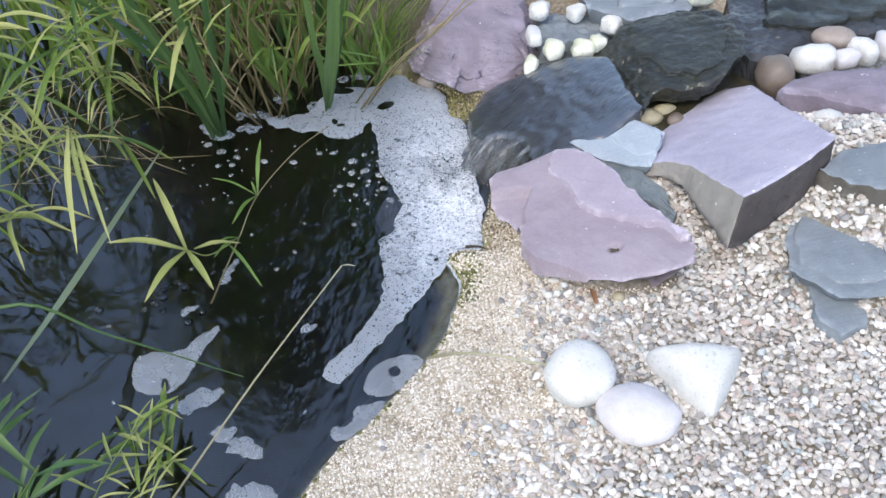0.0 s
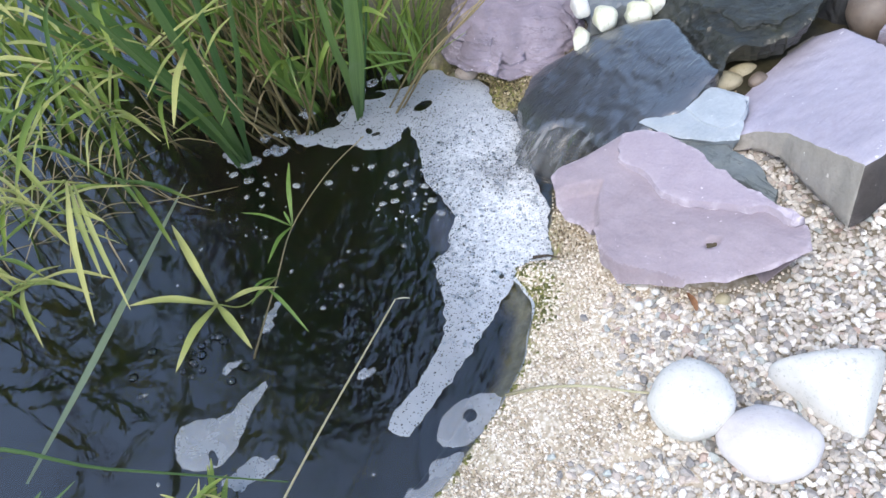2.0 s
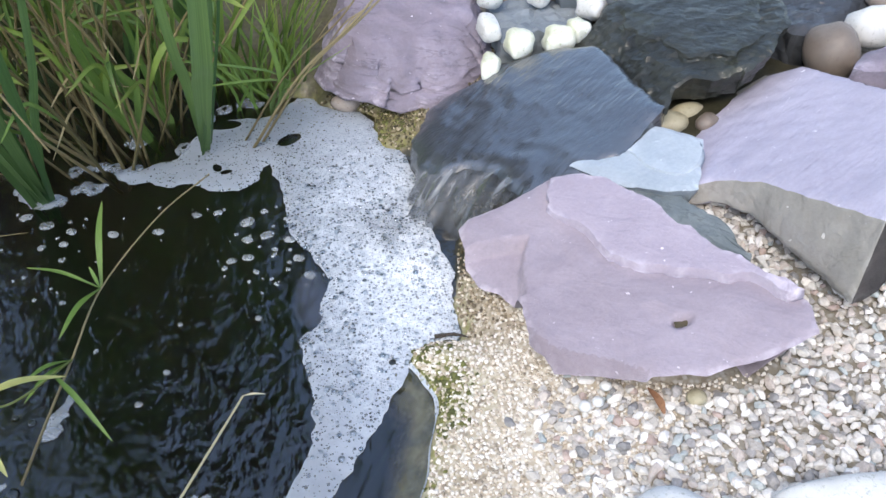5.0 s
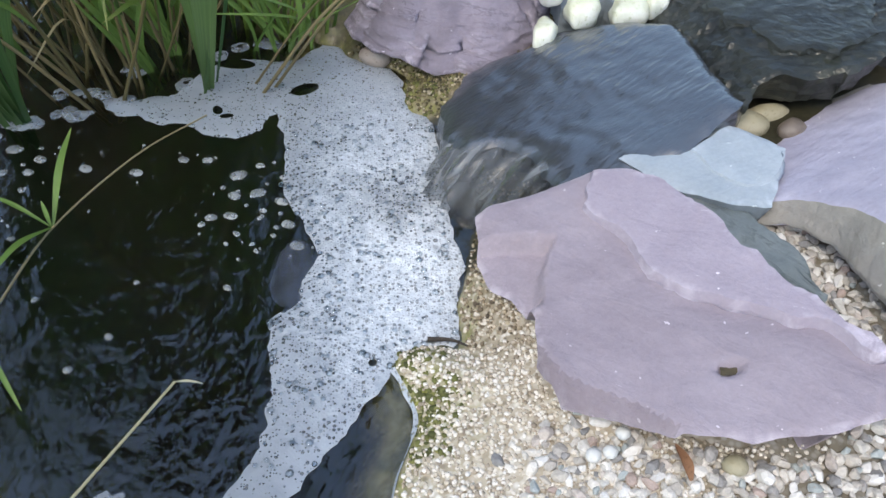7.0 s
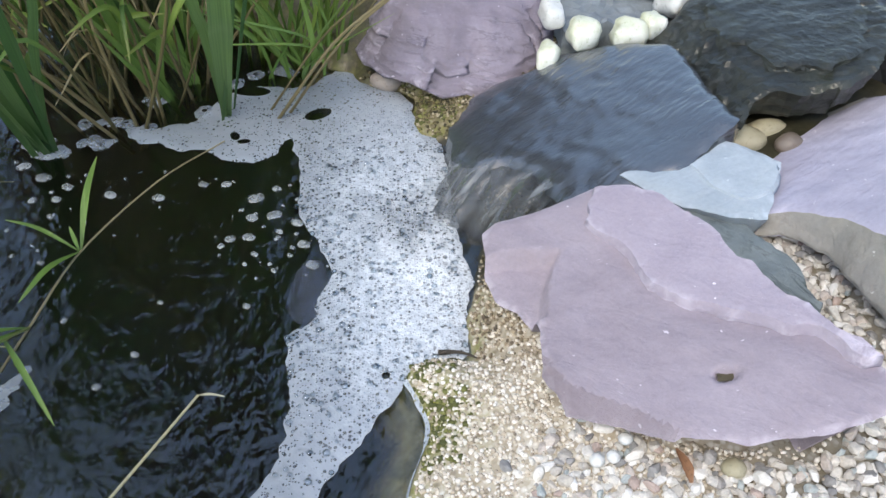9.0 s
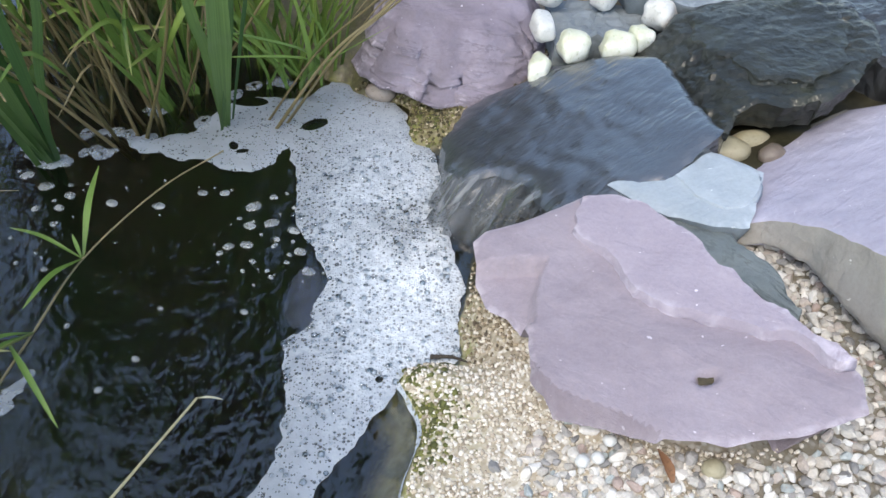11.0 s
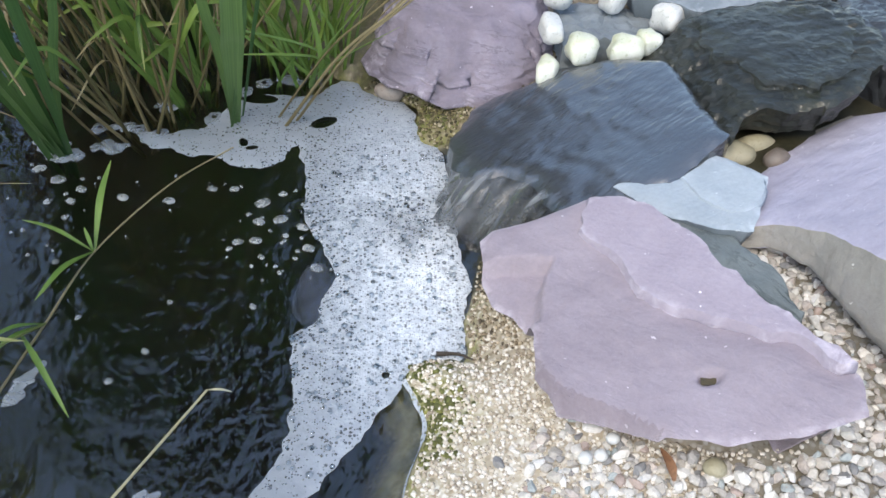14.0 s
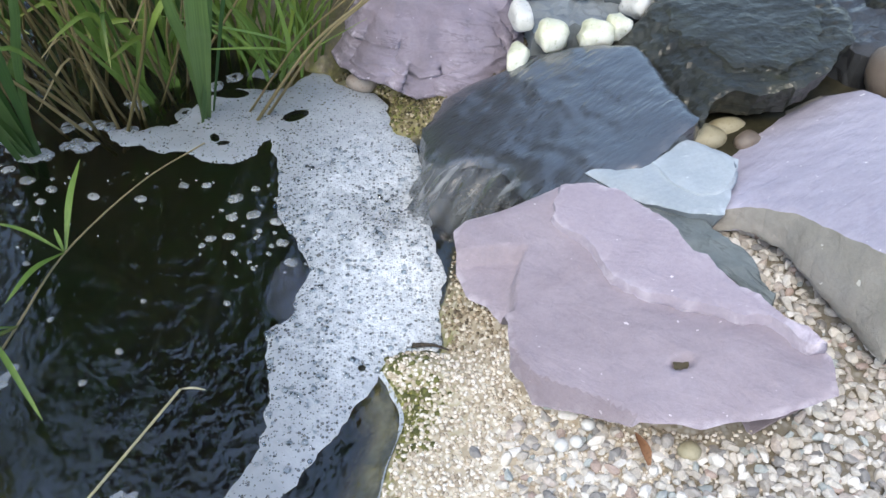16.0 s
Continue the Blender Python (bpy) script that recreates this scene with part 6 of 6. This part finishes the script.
def litter():
    """Tangle of fallen dry blades lying among the plants just over the water."""
    rng = random.Random(77)
    verts, faces, uvs, at = [], [], [], 0
    for _ in range(64):
        x, y, a = rng.uniform(-1.0, -0.66), rng.uniform(0.20, 0.52), rng.uniform(0, 6.28)
        l, z = rng.uniform(0.08, 0.17), rng.uniform(0.01, 0.10)
        me = ribbon([(x, y, z), (x + 0.5 * l * math.cos(a), y + 0.5 * l * math.sin(a), z + rng.uniform(0.0, 0.04)), (x + l * math.cos(a + 0.2), y + l * math.sin(a + 0.2), max(0.004, z - 0.02))], rng.uniform(0.0016, 0.0034), 6, 0.1)
        verts += [tuple(v.co) for v in me.vertices]
        uvs += [(0.5, 0.3)] * len(me.vertices)
        faces += [tuple(at + i for i in p.vertices) for p in me.polygons]
        at += len(me.vertices)
        bpy.data.meshes.remove(me)
    return tagged(part("dry_grass_litter", with_uv("dry_grass_litter", verts, faces, uvs), M_STRAW), "tangle of dry fallen grass over the water", "dry grass", kind="stuff")


litter()

# ---- small things on the bank ----
twig = plant("fallen_straw", (-0.02, -0.26, 0.05), "pale dry stem running from the water to a cobble", "twig")
part("stem", tube([(-0.115, -0.222, 0.004), (-0.066, -0.245, 0.043), (-0.011, -0.260, 0.052), (0.030, -0.280, 0.060), (0.062, -0.300, 0.074)], 0.0026, 0.0018, 20, 6, (-0.02, -0.26, 0.05)), M_PALE, twig)
dead = plant("dead_leaf", (0.157, -0.159, 0.062), "rust-brown dead leaf standing in gravel", "leaf")
part("blade", ribbon([(0.158, -0.185, 0.066), (0.158, -0.17, 0.068), (0.155, -0.15, 0.064)], 0.009, 8, 0.3, (0, 0, 1), (0.157, -0.159, 0.062)), M_RUST, dead)
cobble("tan_gravel_stone", (0.197, -0.174, 0.066), (0.021, 0.019, 0.016), M_COBBLE_TAN, "tan pebble larger than the gravel round it", 50, 0, level=2)
cobble("white_gravel_stone", (0.116, -0.136, 0.060), (0.013, 0.012, 0.010), M_COBBLE, "small white stone beside the lilac slab", 53, 0, level=2)
cobble("white_gravel_stone", (0.088, -0.154, 0.058), (0.014, 0.013, 0.011), M_COBBLE, "small white stone on the aggregate", 51, 0, level=2)
cobble("white_gravel_stone", (0.102, -0.152, 0.058), (0.013, 0.012, 0.011), M_COBBLE, "small white stone on the aggregate", 52, 0, level=2)
water_twig = plant("dark_twig", (-0.01, 0.004, 0.008), "short dark twig at the corner of the bank", "twig")
part("stem", tube([(-0.034, 0.012, 0.006), (-0.012, 0.008, 0.009), (0.004, 0.0, 0.009)], 0.0028, 0.001, 8, 5, (-0.01, 0.004, 0.008)), M_BARK, water_twig)


# ---- the tree over the far bank, whose image lies on the water ----
def build_tree(base, top, seed):
    """A dense dark garden tree: leaning trunk, limbs, twigs and a crown of many leaves, thinner at the top."""
    rng = random.Random(seed)
    p = plant("tree", base, "dense purple-leaved garden tree beyond the pond, mirrored in it", "tree")
    base, top = Vector(base), Vector(top)
    part("trunk", tube([tuple(base), tuple(base.lerp(top, 0.45) + Vector((0.04, 0, 0))), tuple(top)], 0.05, 0.008, 20, 10, base), M_BARK, p)
    tips = []
    for k in range(46):
        f = 0.08 + 0.90 * (k + rng.random()) / 46
        a = base.lerp(top, f)
        out = k * 2.4 + rng.uniform(-0.3, 0.3)
        l = rng.uniform(0.30, 0.50) * (1.1 - 0.3 * f)
        end = a + Vector((math.cos(out) * l, math.sin(out) * l, rng.uniform(0.1, 0.4)))
        mid = (a + end) / 2 + Vector((0, 0, rng.uniform(-0.05, 0.12)))
        limb = part("limb", tube([tuple(a), tuple(mid), tuple(end)], 0.014, 0.004, 10, 6, base), M_BARK, p)
        for _ in range(4):
            b = a.lerp(end, rng.uniform(0.15, 1.0))
            e = b + Vector((rng.gauss(0, 0.12), rng.gauss(0, 0.12), rng.gauss(0.05, 0.10)))
            part("twig", tube([tuple(b), tuple((b + e) / 2 + Vector((0, 0, 0.03))), tuple(e)], 0.005, 0.002, 5, 4, base), M_BARK, limb)
            tips += [(e, f), ((b + e) / 2, f), (b, f)]
    verts, faces, uvs = [], [], []
    for t, f in tips:
        if t.z > 2.45 and rng.random() < 0.75:
            continue
        for _ in range(38 if f < 0.55 else 18 if f < 0.8 else 8):
            c = t + Vector((rng.gauss(0, 0.07), rng.gauss(0, 0.07), rng.gauss(0, 0.075)))
            d = Vector((rng.gauss(0, 1), rng.gauss(0, 1), rng.gauss(-0.4, 0.7))).normalized()
            s = d.cross(Vector((rng.gauss(0, 1), rng.gauss(0, 1), rng.gauss(0, 1)))).normalized()
            l, w, k = rng.uniform(0.05, 0.09), rng.uniform(0.014, 0.026), len(verts)
            verts += [c, c + d * l * 0.5 + s * w, c + d * l, c + d * l * 0.5 - s * w]
            uvs += [(0.5, 0), (1, 0.4), (0.5, 0.6), (0, 0.4)]
            faces.append((k, k + 1, k + 2, k + 3))
    part("crown", with_uv("crown", verts, faces, uvs, base), M_CROWN, p)
    return p


build_tree((-0.62, 1.80, 0.08), (-0.95, 1.72, 2.80), 5)


def build_sapling(base, top, seed, forks):
    """A bare young tree with a few crooked limbs."""
    rng = random.Random(seed)
    p = plant("bare_sapling", base, "thin bare young tree beyond the pond, mirrored in it", "tree", "bare saplings")
    base, top = Vector(base), Vector(top)
    line = [base, base.lerp(top, 0.35) + Vector((0.05, 0, 0)), base.lerp(top, 0.7) - Vector((0.06, 0, 0)), top]
    part("trunk", tube(line, 0.022, 0.008, 24, 8, base), M_BARK, p)
    curve = spline(line, 40)
    for k in range(forks):
        a = curve[int(40 * (0.35 + 0.6 * (k + rng.random()) / forks))]
        out = rng.uniform(0, 6.28)
        l = rng.uniform(0.25, 0.6)
        e = a + Vector((math.cos(out) * l, 0.5 * math.sin(out) * l, rng.uniform(0.15, 0.5)))
        limb = part("limb", tube([a, (a + e) / 2 + Vector((rng.uniform(-0.05, 0.05), 0, 0.03)), e], 0.009, 0.004, 10, 5, base), M_BARK, p)
        for _ in range(2):
            b = a.lerp(e, rng.uniform(0.4, 0.9))
            part("twig", tube([b, b + Vector((rng.gauss(0, 0.06), 0, 0.08)), b + Vector((rng.gauss(0, 0.16), rng.gauss(0, 0.08), rng.uniform(0.1, 0.28)))], 0.005, 0.002, 6, 4, base), M_BARK, limb)
    return p


build_sapling((-2.0, 1.75, 0.08), (-2.3, 1.55, 3.3), 3, 9)
build_sapling((-1.5, 1.95, 0.08), (-0.8, 1.60, 4.3), 8, 7)


def build_grit():
    """Fine stone grains bonded to the bank, each standing a little proud; darker where the bank is wet."""
    rng = np.random.default_rng(12)
    n = 90000
    x, y = rng.uniform(-0.42, 0.60, n), rng.uniform(-0.62, 0.52, n)
    d = away(SHORE, x, y)
    keep = ~inside(SHORE, x, y) & (d > 0.003) & (rng.uniform(0, 1, n) < np.clip((0.34 - d) / 0.10, 0, 1)) & ((x < 0.35) | (y < 0.1))
    for edge in STONES:
        keep &= ~(inside(edge, x, y) & (away(edge, x, y) > 0.03))
    x, y = x[keep], y[keep]
    wet = ((x - 0.03) / 0.045) ** 2 + ((y - 0.06) / 0.075) ** 2 < rng.uniform(0.6, 1.3, len(x))
    moist, wet = wet & (y < 0.13), y > 0.13
    base, tri = ico(1)
    for name, mask, mat, label in (("grit", ~wet & ~moist, M_GRIT, "fine tan and white grit bonded to the bank"), ("moist_grit", moist, M_GRIT_MOIST, "moist tan grit beside the slab"), ("damp_grit", wet, M_GRIT_DAMP, "damp brown grit beside the fall")):
        a, b = x[mask], y[mask]
        r = rng.uniform(0.0011, 0.0026, len(a))
        z = ground_height(a, b) + r * rng.uniform(0.0, 0.7, len(a))
        verts = base[None] * (r[:, None] * rng.uniform(0.7, 1.3, (len(a), 3)))[:, None, :] + np.stack([a, b, z], 1)[:, None, :]
        faces = tri[None] + (np.arange(len(a)) * len(base))[:, None, None]
        me = bpy.data.meshes.new(name)
        me.from_pydata(verts.reshape(-1, 3).tolist(), [], faces.reshape(-1, 3).tolist())
        me.update()
        tagged(part(name, smooth(me), mat), label, "grit", kind="stuff")


def build_moss():
    """Low moss cushions along the water line."""
    rng = np.random.default_rng(31)
    spots = []
    edge = [(x, y) for x, y in SHORE if -0.50 < y < -0.12 and -0.40 < x < 0.0]
    for _ in range(420):
        k = rng.integers(0, 3)
        if k == 0:
            spots.append((rng.normal(-0.030, 0.012), rng.normal(-0.07, 0.028)))
        elif k == 1:
            spots.append((rng.normal(-0.052, 0.008), rng.uniform(-0.13, 0.0)))
            (ax, ay), (bx, by) = edge[rng.integers(0, len(edge) - 1)], (rng.normal(0.004, 0.004), rng.normal(-0.003, 0.004))
            spots.append((ax + bx, ay + by))
        else:
            spots.append((rng.normal(-0.005, 0.03), rng.normal(0.425, 0.03)))
    p = np.array(spots)
    p = p[~inside(SHORE, p[:, 0], p[:, 1])]
    base, tri = ico(1)
    r = rng.uniform(0.0015, 0.0042, len(p))
    z = ground_height(p[:, 0], p[:, 1])
    verts = base[None] * (r[:, None] * rng.uniform(0.6, 1.4, (len(p), 3)) * (1, 1, 0.6))[:, None, :] + np.c_[p, z][:, None, :]
    faces = tri[None] + (np.arange(len(p)) * len(base))[:, None, None]
    me = bpy.data.meshes.new("moss")
    me.from_pydata(verts.reshape(-1, 3).tolist(), [], faces.reshape(-1, 3).tolist())
    me.update()
    return tagged(part("moss", smooth(me), M_MOSS), "yellow-green moss cushions along the water edge", "moss", kind="stuff")


build_moss()
build_grit()
build_gravel()
